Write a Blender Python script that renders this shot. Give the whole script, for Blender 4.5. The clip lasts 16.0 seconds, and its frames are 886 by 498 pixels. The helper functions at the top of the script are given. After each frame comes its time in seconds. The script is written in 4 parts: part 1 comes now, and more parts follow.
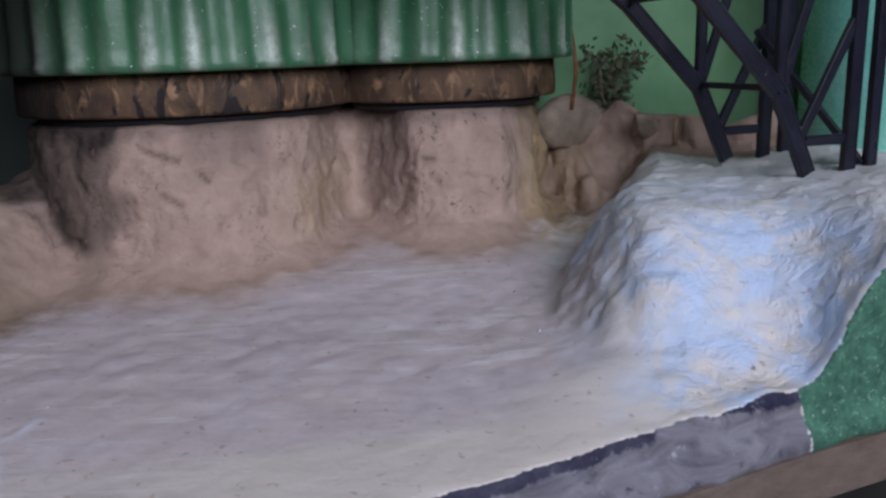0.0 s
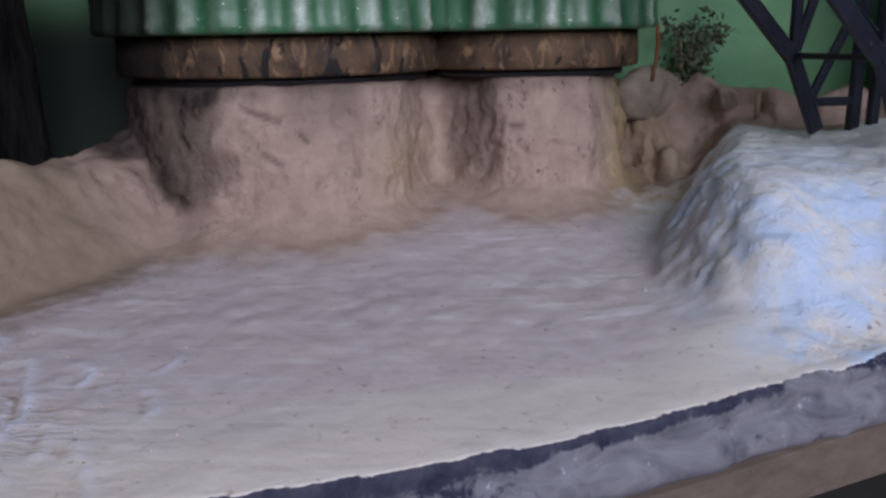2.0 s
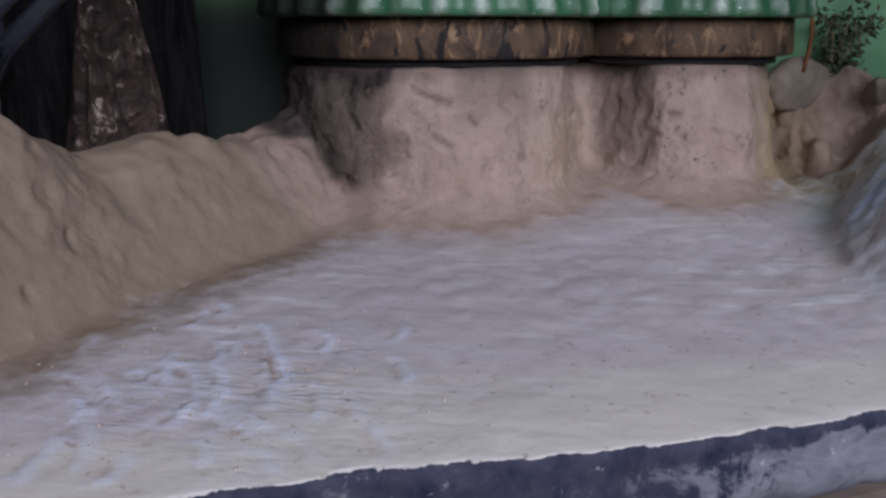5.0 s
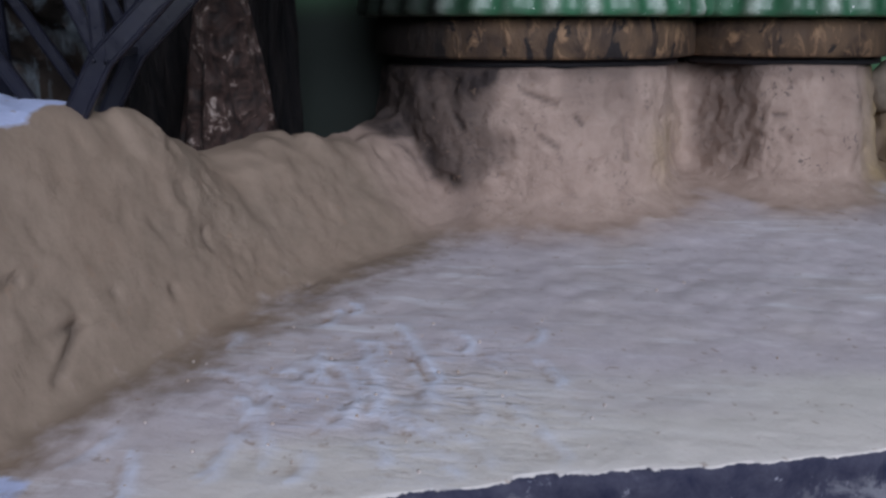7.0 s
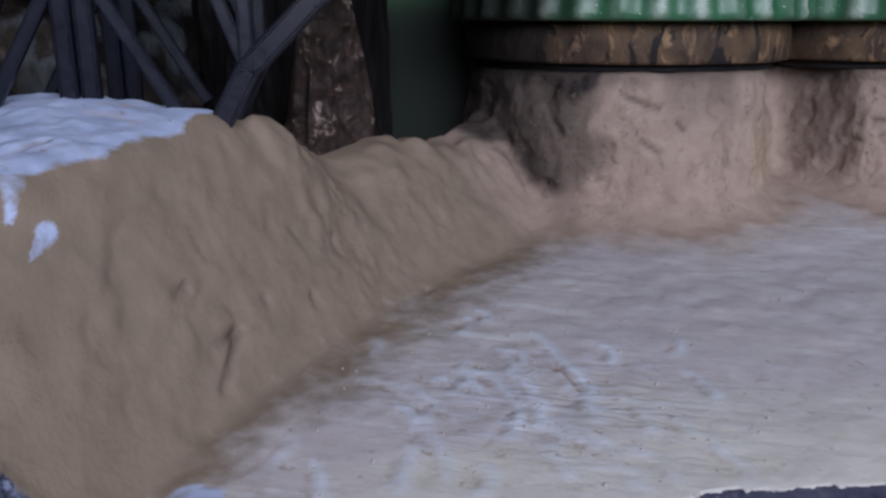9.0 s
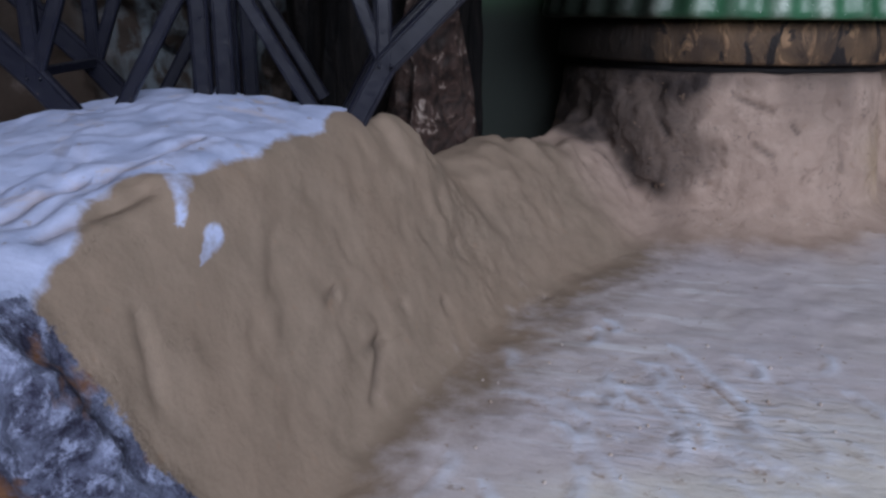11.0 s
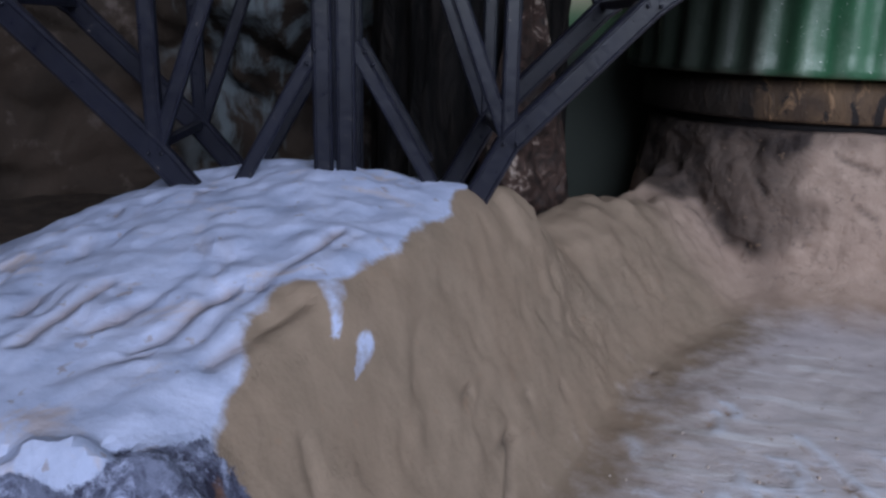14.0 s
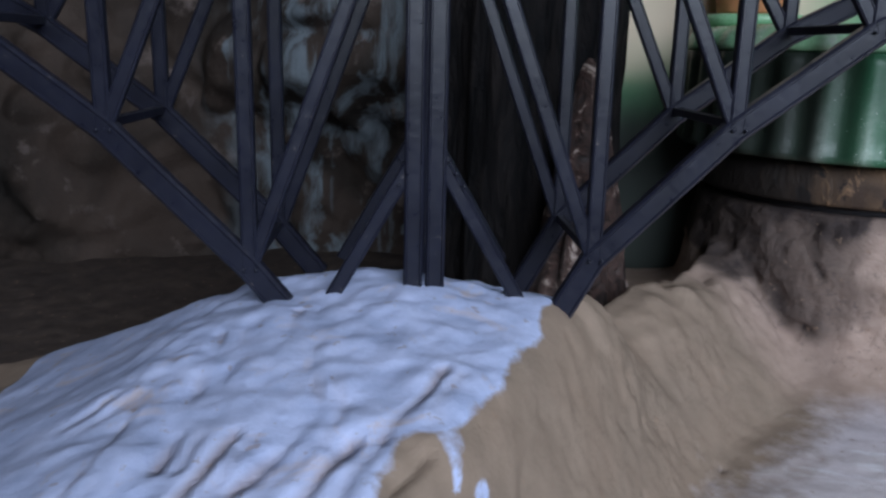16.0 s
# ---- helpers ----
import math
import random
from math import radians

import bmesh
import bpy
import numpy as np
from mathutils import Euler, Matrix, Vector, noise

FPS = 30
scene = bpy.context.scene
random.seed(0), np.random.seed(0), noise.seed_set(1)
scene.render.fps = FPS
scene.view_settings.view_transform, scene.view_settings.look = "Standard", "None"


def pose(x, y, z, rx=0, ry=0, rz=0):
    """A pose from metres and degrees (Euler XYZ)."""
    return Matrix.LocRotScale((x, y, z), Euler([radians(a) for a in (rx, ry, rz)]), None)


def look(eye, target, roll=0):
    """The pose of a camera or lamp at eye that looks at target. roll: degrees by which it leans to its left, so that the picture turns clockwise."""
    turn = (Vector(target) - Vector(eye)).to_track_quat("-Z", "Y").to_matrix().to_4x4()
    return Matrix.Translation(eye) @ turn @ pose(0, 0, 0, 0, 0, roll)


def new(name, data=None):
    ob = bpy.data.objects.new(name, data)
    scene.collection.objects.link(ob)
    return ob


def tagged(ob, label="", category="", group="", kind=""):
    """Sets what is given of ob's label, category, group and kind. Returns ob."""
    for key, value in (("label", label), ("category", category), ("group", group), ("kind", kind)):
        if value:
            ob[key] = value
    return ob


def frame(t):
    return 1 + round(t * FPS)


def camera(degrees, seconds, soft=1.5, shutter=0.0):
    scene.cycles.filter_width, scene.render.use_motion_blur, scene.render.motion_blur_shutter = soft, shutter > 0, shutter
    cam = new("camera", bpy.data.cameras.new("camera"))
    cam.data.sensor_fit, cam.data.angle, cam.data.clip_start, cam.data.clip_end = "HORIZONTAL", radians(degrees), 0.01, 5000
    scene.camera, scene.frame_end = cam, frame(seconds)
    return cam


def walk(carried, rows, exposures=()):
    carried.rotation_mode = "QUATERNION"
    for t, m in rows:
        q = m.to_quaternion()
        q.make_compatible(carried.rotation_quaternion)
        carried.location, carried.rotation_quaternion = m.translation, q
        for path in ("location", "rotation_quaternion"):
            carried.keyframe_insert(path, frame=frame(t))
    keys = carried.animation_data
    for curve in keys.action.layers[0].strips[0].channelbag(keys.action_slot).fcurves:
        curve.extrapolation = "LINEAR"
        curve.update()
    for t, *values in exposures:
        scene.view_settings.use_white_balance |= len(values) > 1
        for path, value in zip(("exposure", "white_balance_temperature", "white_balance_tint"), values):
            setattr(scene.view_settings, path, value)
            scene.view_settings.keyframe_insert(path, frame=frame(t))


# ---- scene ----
cam = camera(57.1, 16.0, soft=2.6)
PATH = [
    (0, (0.0, -0.043, 0.193), (0.036, 1.9, -0.277), -1.9),
    (0.5, (-0.014, -0.049, 0.196), (0.008, 1.894, -0.279), -1.5),
    (1, (-0.025, -0.05, 0.189), (-0.029, 1.892, -0.29), -1.3),
    (1.5, (-0.034, -0.052, 0.184), (-0.046, 1.886, -0.312), -1.1),
    (2, (-0.046, -0.056, 0.184), (-0.064, 1.878, -0.325), -1.0),
    (2.5, (-0.061, -0.057, 0.178), (-0.091, 1.877, -0.331), -0.8),
    (3, (-0.072, -0.06, 0.181), (-0.111, 1.871, -0.337), -0.5),
    (3.5, (-0.084, -0.063, 0.183), (-0.139, 1.868, -0.337), -0.2),
    (4, (-0.101, -0.062, 0.179), (-0.18, 1.868, -0.34), 0.1),
    (6.5, (-0.157, -0.07, 0.18), (-0.341, 1.848, -0.355), -0.2),
    (7, (-0.171, -0.068, 0.182), (-0.378, 1.848, -0.353), -0.0),
    (7.5, (-0.181, -0.07, 0.182), (-0.397, 1.845, -0.354), -0.2),
    (8, (-0.193, -0.07, 0.181), (-0.416, 1.843, -0.356), -0.1),
    (8.5, (-0.207, -0.072, 0.183), (-0.451, 1.838, -0.356), -0.1),
    (9, (-0.221, -0.074, 0.188), (-0.482, 1.832, -0.358), -0.0),
    (9.5, (-0.237, -0.071, 0.196), (-0.505, 1.832, -0.357), 0.6),
    (9.7, (-0.242, -0.074, 0.198), (-0.526, 1.83, -0.346), 0.5),
    (11.8, (-0.278, -0.06, 0.182), (-0.627, 1.829, -0.376), 0.9),
    (12, (-0.28, -0.059, 0.183), (-0.632, 1.83, -0.373), 1.1),
    (12.5, (-0.289, -0.057, 0.189), (-0.65, 1.832, -0.362), 1.2),
    (13, (-0.297, -0.056, 0.198), (-0.676, 1.832, -0.345), 1.4),
    (13.5, (-0.303, -0.055, 0.206), (-0.695, 1.832, -0.329), 1.3),
    (14, (-0.308, -0.056, 0.211), (-0.711, 1.831, -0.316), 1.2),
    (14.5, (-0.313, -0.057, 0.22), (-0.722, 1.831, -0.298), 1.0),
    (15, (-0.32, -0.059, 0.229), (-0.737, 1.833, -0.268), 0.9),
    (15.5, (-0.328, -0.058, 0.237), (-0.757, 1.834, -0.249), 1.2),
    (16, (-0.338, -0.06, 0.248), (-0.776, 1.833, -0.227), 1.3),
]
walk(cam, [(t, look(eye, target, roll)) for t, eye, target, roll in PATH],
     [(0.0, 0.05, 6600, 11), (3.5, 0.03, 6600, 11), (7.0, 0.03, 6300, 6), (13.0, 0.07, 6250, 5), (14.5, 0.14, 6150, 3), (16.0, 0.38, 6100, 1)])

# ---- light: one daylight window behind the camera, a dim room round the table ----
world = bpy.data.worlds.new("room_sky")
scene.world = world
world.use_nodes = True
wn = world.node_tree
sky = wn.nodes.new("ShaderNodeTexSky")
sky.sky_type, sky.sun_disc = "NISHITA", False
sky.sun_elevation, sky.sun_rotation = radians(40), radians(160)
wn.links.new(sky.outputs[0], wn.nodes["Background"].inputs[0])
wn.nodes["Background"].inputs[1].default_value = 0.1

WIN = (0.45, -0.95, 0.84)
lamp = bpy.data.lights.new("window_light", "AREA")
lamp.shape, lamp.size, lamp.size_y, lamp.energy, lamp.color = "RECTANGLE", 1.3, 0.8, 26.5, (0.83, 0.85, 1.0)
new("window_light", lamp).matrix_world = look(WIN, (0.0, 0.30, 0.08))


# ---- materials ----
def material(name, build, rough=0.7, metal=0.0, spec=0.5):
    m = bpy.data.materials.new(name)
    m.use_nodes = True
    nt = m.node_tree
    b = nt.nodes["Principled BSDF"]
    b.inputs["Roughness"].default_value, b.inputs["Metallic"].default_value = rough, metal
    b.inputs["Specular IOR Level"].default_value = spec
    build(nt, b)
    return m


def node(nt, kind, **values):
    n = nt.nodes.new(kind)
    for k, v in values.items():
        if k.startswith("i_"):
            n.inputs[k[2:].replace("_", " ")].default_value = v
        elif k == "operation":
            n.operation = v
        elif k == "attribute_name":
            n.attribute_name = v
        else:
            raise KeyError(k)
    return n


def coords(nt, scale=(1, 1, 1)):
    c = node(nt, "ShaderNodeTexCoord")
    m = node(nt, "ShaderNodeMapping")
    m.inputs["Scale"].default_value = scale
    nt.links.new(c.outputs["Object"], m.inputs["Vector"])
    return m.outputs[0]


def noise_tex(nt, vec, scale, detail=6.0, rough=0.6, distortion=0.0):
    n = node(nt, "ShaderNodeTexNoise", i_Scale=scale, i_Detail=detail, i_Roughness=rough, i_Distortion=distortion)
    nt.links.new(vec, n.inputs["Vector"])
    return n.outputs["Fac"]


def ramp(nt, fac, lo, hi, a=0.0, b=1.0):
    n = node(nt, "ShaderNodeMapRange", i_From_Min=lo, i_From_Max=hi, i_To_Min=a, i_To_Max=b)
    nt.links.new(fac, n.inputs["Value"])
    return n.outputs["Result"]


def mixc(nt, fac, a, b):
    n = nt.nodes.new("ShaderNodeMixRGB")
    for sock, v in ((n.inputs[0], fac), (n.inputs[1], a), (n.inputs[2], b)):
        if isinstance(v, bpy.types.NodeSocket):
            nt.links.new(v, sock)
        elif isinstance(v, (int, float)):
            sock.default_value = v
        else:
            sock.default_value = (*v, 1.0)
    return n.outputs[0]


def math_node(nt, op, a, b):
    n = node(nt, "ShaderNodeMath", operation=op)
    for sock, v in ((n.inputs[0], a), (n.inputs[1], b)):
        if isinstance(v, bpy.types.NodeSocket):
            nt.links.new(v, sock)
        else:
            sock.default_value = v
    return n.outputs[0]


def bump(nt, b, height, strength, distance):
    n = node(nt, "ShaderNodeBump", i_Strength=strength, i_Distance=distance)
    nt.links.new(height, n.inputs["Height"])
    nt.links.new(n.outputs[0], b.inputs["Normal"])


def attribute(nt, name):
    return node(nt, "ShaderNodeAttribute", attribute_name=name).outputs["Fac"]


def plaster(nt, b):
    """The painted landscape: tan clay, white, rose and blue washes, stains with painted-in shade, and the raw cut
    front.
    """
    v = coords(nt)
    big, mid, fine = noise_tex(nt, v, 14, 5), noise_tex(nt, v, 70, 6), noise_tex(nt, v, 420, 5, 0.7)
    wide = ramp(nt, mid, 0.3, 0.7, -0.16, 0.16)
    tan = mixc(nt, ramp(nt, mid, 0.3, 0.7), (0.212, 0.162, 0.124), (0.268, 0.206, 0.160))
    tan = mixc(nt, ramp(nt, big, 0.4, 0.7, 0, 0.6), tan, (0.270, 0.197, 0.148))
    white = mixc(nt, ramp(nt, mid, 0.35, 0.7), (0.47, 0.422, 0.455), (0.565, 0.515, 0.55))
    white = mixc(nt, ramp(nt, big, 0.45, 0.75, 0, 0.45), white, (0.52, 0.46, 0.43))
    snow = mixc(nt, ramp(nt, mid, 0.35, 0.7), (0.50, 0.505, 0.52), (0.62, 0.63, 0.64))
    white = mixc(nt, attribute(nt, "snow"), white, snow)
    flow = node(nt, "ShaderNodeMapping")
    flow.inputs["Rotation"].default_value = (0, 0, radians(-9))
    flow.inputs["Scale"].default_value = (0.14, 1, 1)
    nt.links.new(v, flow.inputs["Vector"])
    smear = noise_tex(nt, flow.outputs[0], 95, 5, 0.65, 0.8)
    white = mixc(nt, math_node(nt, "MULTIPLY", ramp(nt, smear, 0.54, 0.64, 0, 0.6), ramp(nt, big, 0.42, 0.58)), white, (0.72, 0.72, 0.78))
    white = mixc(nt, ramp(nt, smear, 0.40, 0.32, 0, 0.22), white, (0.44, 0.38, 0.37))
    cream = mixc(nt, ramp(nt, big, 0.35, 0.7), (0.58, 0.55, 0.52), (0.64, 0.60, 0.565))
    white = mixc(nt, math_node(nt, "MULTIPLY", attribute(nt, "cream"), 0.85), white, cream)
    c = mixc(nt, ramp(nt, math_node(nt, "ADD", attribute(nt, "white"), wide), 0.25, 0.75), tan, white)
    rose = mixc(nt, ramp(nt, mid, 0.3, 0.7), (0.33, 0.242, 0.200), (0.43, 0.325, 0.272))
    c = mixc(nt, attribute(nt, "rose"), c, rose)
    c = mixc(nt, math_node(nt, "MULTIPLY", attribute(nt, "ochre"), ramp(nt, noise_tex(nt, coords(nt, (1, 1, 0.3)), 45, 4), 0.35, 0.6)), c, (0.42, 0.31, 0.17))
    blue = math_node(nt, "MULTIPLY", attribute(nt, "blue"), ramp(nt, noise_tex(nt, v, 38, 5, 0.6, 0.8), 0.37, 0.58))
    c = mixc(nt, math_node(nt, "MULTIPLY", blue, 0.75), c, (0.40, 0.55, 0.80))
    cap = ramp(nt, math_node(nt, "ADD", attribute(nt, "cap"), ramp(nt, mid, 0.3, 0.7, -0.3, 0.3)), 0.32, 0.70)
    frost = mixc(nt, ramp(nt, mid, 0.35, 0.7), (0.35, 0.405, 0.60), (0.50, 0.555, 0.78))
    frost = mixc(nt, ramp(nt, noise_tex(nt, v, 34, 5, 0.65, 0.7), 0.58, 0.68, 0, 0.6), frost, (0.50, 0.40, 0.37))
    # knife creases in the cap are coloured a darker brown
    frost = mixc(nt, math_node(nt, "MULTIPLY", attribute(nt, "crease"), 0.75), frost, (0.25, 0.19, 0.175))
    c = mixc(nt, cap, c, frost)
    # scratched patch: pale scrapes and brown torn plaster
    turned = node(nt, "ShaderNodeMapping")
    turned.inputs["Rotation"].default_value = (0, 0, radians(70))
    turned.inputs["Scale"].default_value = (0.28, 1, 1)
    nt.links.new(v, turned.inputs["Vector"])
    scrape = noise_tex(nt, turned.outputs[0], 170, 5, 0.65, 0.3)
    scar = attribute(nt, "scar")
    c = mixc(nt, math_node(nt, "MULTIPLY", scar, ramp(nt, scrape, 0.50, 0.62, 0, 0.6)), c, (0.58, 0.60, 0.72))
    c = mixc(nt, math_node(nt, "MULTIPLY", scar, ramp(nt, noise_tex(nt, v, 120, 5, 0.65), 0.60, 0.68, 0, 0.75)), c, (0.36, 0.26, 0.19))
    c = mixc(nt, math_node(nt, "MULTIPLY", attribute(nt, "pale"), ramp(nt, mid, 0.35, 0.6, 0.3, 1.0)), c, (0.66, 0.70, 0.84))
    c = mixc(nt, math_node(nt, "MULTIPLY", attribute(nt, "torn"), ramp(nt, noise_tex(nt, v, 210, 4, 0.6), 0.40, 0.58)), c, (0.30, 0.20, 0.135))
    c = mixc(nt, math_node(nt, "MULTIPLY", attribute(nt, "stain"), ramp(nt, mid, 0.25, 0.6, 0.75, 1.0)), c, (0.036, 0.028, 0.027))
    specks = math_node(nt, "MULTIPLY", ramp(nt, noise_tex(nt, v, 190, 3, 0.5), 0.66, 0.72), 0.5)
    c = mixc(nt, specks, c, (0.26, 0.18, 0.13))
    dots = math_node(nt, "MULTIPLY", ramp(nt, noise_tex(nt, v, 230, 6, 0.7), 0.55, 0.61), ramp(nt, noise_tex(nt, v, 40, 3), 0.48, 0.60))
    c = mixc(nt, math_node(nt, "MULTIPLY", dots, math_node(nt, "MULTIPLY", attribute(nt, "speck"), 0.8)), c, (0.06, 0.05, 0.05))
    vein = noise_tex(nt, v, 46, 5, 0.62, 0.5)
    vein = math_node(nt, "ABSOLUTE", math_node(nt, "SUBTRACT", vein, 0.5), 0.0)
    vein = math_node(nt, "MULTIPLY", ramp(nt, vein, 0.012, 0.0), ramp(nt, noise_tex(nt, v, 31, 3), 0.55, 0.62))
    tanny = math_node(nt, "SUBTRACT", 1.0, math_node(nt, "MAXIMUM", attribute(nt, "cap"), attribute(nt, "white")))
    vein = math_node(nt, "MULTIPLY", vein, ramp(nt, tanny, 0.0, 1.0, 0.05, 0.22))
    c = mixc(nt, vein, c, (0.10, 0.07, 0.055))
    # raw front
    rag, grain, crumb = noise_tex(nt, v, 60, 6, 0.7, 0.3), noise_tex(nt, v, 240, 5, 0.7), noise_tex(nt, v, 150, 6, 0.75, 0.2)
    navy = mixc(nt, ramp(nt, rag, 0.35, 0.62), (0.018, 0.02, 0.045), (0.06, 0.06, 0.09))
    grey = mixc(nt, ramp(nt, smear, 0.35, 0.65), (0.10, 0.10, 0.125), (0.21, 0.21, 0.245))
    navy = mixc(nt, ramp(nt, math_node(nt, "ADD", attribute(nt, "grey"), ramp(nt, rag, 0.3, 0.7, -0.6, 0.6)), 0.35, 0.65), navy, grey)
    navy = mixc(nt, ramp(nt, noise_tex(nt, v, 110, 6, 0.7), 0.63, 0.70, 0, 0.8), navy, (0.40, 0.40, 0.47))
    foam = mixc(nt, ramp(nt, noise_tex(nt, v, 95, 7, 0.75, 0.2), 0.40, 0.60), (0.03, 0.03, 0.055), (0.17, 0.19, 0.29))
    foam = mixc(nt, ramp(nt, crumb, 0.52, 0.66), foam, (0.34, 0.38, 0.56))
    foam = mixc(nt, ramp(nt, noise_tex(nt, v, 70, 3, 0.5), 0.57, 0.66), foam, (0.17, 0.085, 0.05))
    green = mixc(nt, ramp(nt, noise_tex(nt, v, 130, 6, 0.7), 0.35, 0.65), (0.03, 0.09, 0.065), (0.07, 0.19, 0.13))
    green = mixc(nt, ramp(nt, fine, 0.56, 0.68), green, (0.20, 0.36, 0.28))
    for key, colour in (("navy", navy), ("foam", foam), ("turf", green)):
        edge = math_node(nt, "ADD", attribute(nt, key), ramp(nt, grain, 0.3, 0.7, -0.3, 0.3))
        c = mixc(nt, ramp(nt, edge, 0.4, 0.6), c, colour)
    nt.links.new(c, b.inputs["Base Color"])
    h = math_node(nt, "ADD", math_node(nt, "MULTIPLY", mid, 0.7), math_node(nt, "MULTIPLY", fine, 0.14))
    h = math_node(nt, "ADD", h, math_node(nt, "MULTIPLY", math_node(nt, "MULTIPLY", scrape, scar), 1.4))
    h = math_node(nt, "ADD", h, math_node(nt, "MULTIPLY", math_node(nt, "MULTIPLY", smear, attribute(nt, "white")), 0.15))
    h = math_node(nt, "ADD", h, math_node(nt, "MULTIPLY", math_node(nt, "MULTIPLY", crumb, attribute(nt, "foam")), 2.5))
    h = math_node(nt, "SUBTRACT", h, math_node(nt, "MULTIPLY", vein, 0.6))
    h = math_node(nt, "SUBTRACT", h, math_node(nt, "MULTIPLY", attribute(nt, "crease"), 1.2))
    h = math_node(nt, "SUBTRACT", h, math_node(nt, "MULTIPLY", attribute(nt, "dent"), 0.8))
    crag = math_node(nt, "ABSOLUTE", math_node(nt, "SUBTRACT", noise_tex(nt, v, 58, 7, 0.62, 0.4), 0.5), 0.0)
    h = math_node(nt, "SUBTRACT", h, math_node(nt, "MULTIPLY", math_node(nt, "MULTIPLY", crag, attribute(nt, "crag")), 7.0))
    bump(nt, b, h, 0.42, 0.004)


def glaze(dark, light, rough):
    def build(nt, b):
        v = coords(nt)
        mid, fine = noise_tex(nt, v, 30, 5), noise_tex(nt, v, 500, 3, 0.6)
        c = mixc(nt, ramp(nt, mid, 0.35, 0.7), dark, light)
        # pale blotchy flute crests, with their broad highlights painted in
        crest_light = math_node(nt, "MULTIPLY", attribute(nt, "crest"), ramp(nt, noise_tex(nt, v, 160, 6, 0.75), 0.36, 0.60, 0.45, 1.0))
        c = mixc(nt, crest_light, c, (0.50, 0.57, 0.50))
        # sparkling glints, painted as tiny white flecks
        c = mixc(nt, ramp(nt, noise_tex(nt, v, 520, 2, 0.5), 0.715, 0.75), c, (0.80, 0.85, 0.80))
        # shade on the left end is painted into the glaze
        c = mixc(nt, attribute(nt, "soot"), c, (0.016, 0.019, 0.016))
        nt.links.new(c, b.inputs["Base Color"])
        nt.links.new(ramp(nt, fine, 0.3, 0.7, rough, rough + 0.18), b.inputs["Roughness"])
        b.inputs["Coat Weight"].default_value, b.inputs["Coat Roughness"].default_value = 0.22, 0.35
        bump(nt, b, math_node(nt, "ADD", mid, math_node(nt, "MULTIPLY", fine, 0.25)), 0.35, 0.003)
    return build


def rim_brown(nt, b):
    v = coords(nt, (1, 1, 0.55))
    big, mid = noise_tex(nt, v, 35, 5, 0.6, 0.6), noise_tex(nt, v, 75, 6, 0.65, 1.0)
    c = mixc(nt, ramp(nt, big, 0.4, 0.62), (0.055, 0.036, 0.026), (0.13, 0.082, 0.05))
    c = mixc(nt, ramp(nt, mid, 0.54, 0.66), c, (0.27, 0.165, 0.095))
    c = mixc(nt, ramp(nt, noise_tex(nt, v, 58, 4, 0.6, 1.0), 0.585, 0.62), c, (0.02, 0.016, 0.016))
    # the band's shaded left end is coloured in too
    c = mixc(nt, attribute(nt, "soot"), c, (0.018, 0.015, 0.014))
    nt.links.new(c, b.inputs["Base Color"])
    bump(nt, b, mid, 0.7, 0.004)


def steel(nt, b):
    v = coords(nt)
    mid, fine = noise_tex(nt, v, 40, 5), noise_tex(nt, v, 300, 4, 0.7)
    c = mixc(nt, ramp(nt, mid, 0.35, 0.7), (0.007, 0.0075, 0.015), (0.014, 0.015, 0.027))
    c = mixc(nt, ramp(nt, fine, 0.68, 0.76), c, (0.16, 0.13, 0.12))
    nt.links.new(c, b.inputs["Base Color"])
    nt.links.new(ramp(nt, fine, 0.3, 0.7, 0.26, 0.42), b.inputs["Roughness"])
    bump(nt, b, fine, 0.15, 0.001)


def rock_wall_paint(nt, b):
    v = coords(nt)
    big, mid = noise_tex(nt, v, 7, 6, 0.6, 0.5), noise_tex(nt, v, 30, 6, 0.65)
    c = mixc(nt, ramp(nt, big, 0.35, 0.65), (0.018, 0.015, 0.013), (0.07, 0.05, 0.04))
    c = mixc(nt, ramp(nt, mid, 0.58, 0.70), c, (0.14, 0.11, 0.10))
    vs = coords(nt, (1, 1, 0.16))
    streak = math_node(nt, "MULTIPLY", attribute(nt, "fall"), ramp(nt, noise_tex(nt, vs, 42, 5, 0.6, 0.25), 0.48, 0.62))
    c = mixc(nt, streak, c, (0.15, 0.175, 0.20))
    nt.links.new(c, b.inputs["Base Color"])
    bump(nt, b, mid, 0.5, 0.008)


def bark(nt, b):
    v = coords(nt, (1, 1, 0.2))
    mid = noise_tex(nt, v, 90, 6, 0.65, 0.6)
    c = mixc(nt, ramp(nt, mid, 0.4, 0.72), (0.004, 0.004, 0.005), (0.026, 0.021, 0.020))
    nt.links.new(c, b.inputs["Base Color"])
    bump(nt, b, mid, 1.0, 0.01)


def mottled_rock(nt, b):
    v = coords(nt)
    mid = noise_tex(nt, v, 75, 6, 0.7, 0.8)
    c = mixc(nt, ramp(nt, mid, 0.40, 0.6), (0.02, 0.013, 0.012), (0.09, 0.05, 0.04))
    c = mixc(nt, ramp(nt, mid, 0.57, 0.66), c, (0.50, 0.41, 0.36))
    nt.links.new(c, b.inputs["Base Color"])
    bump(nt, b, mid, 1.0, 0.008)


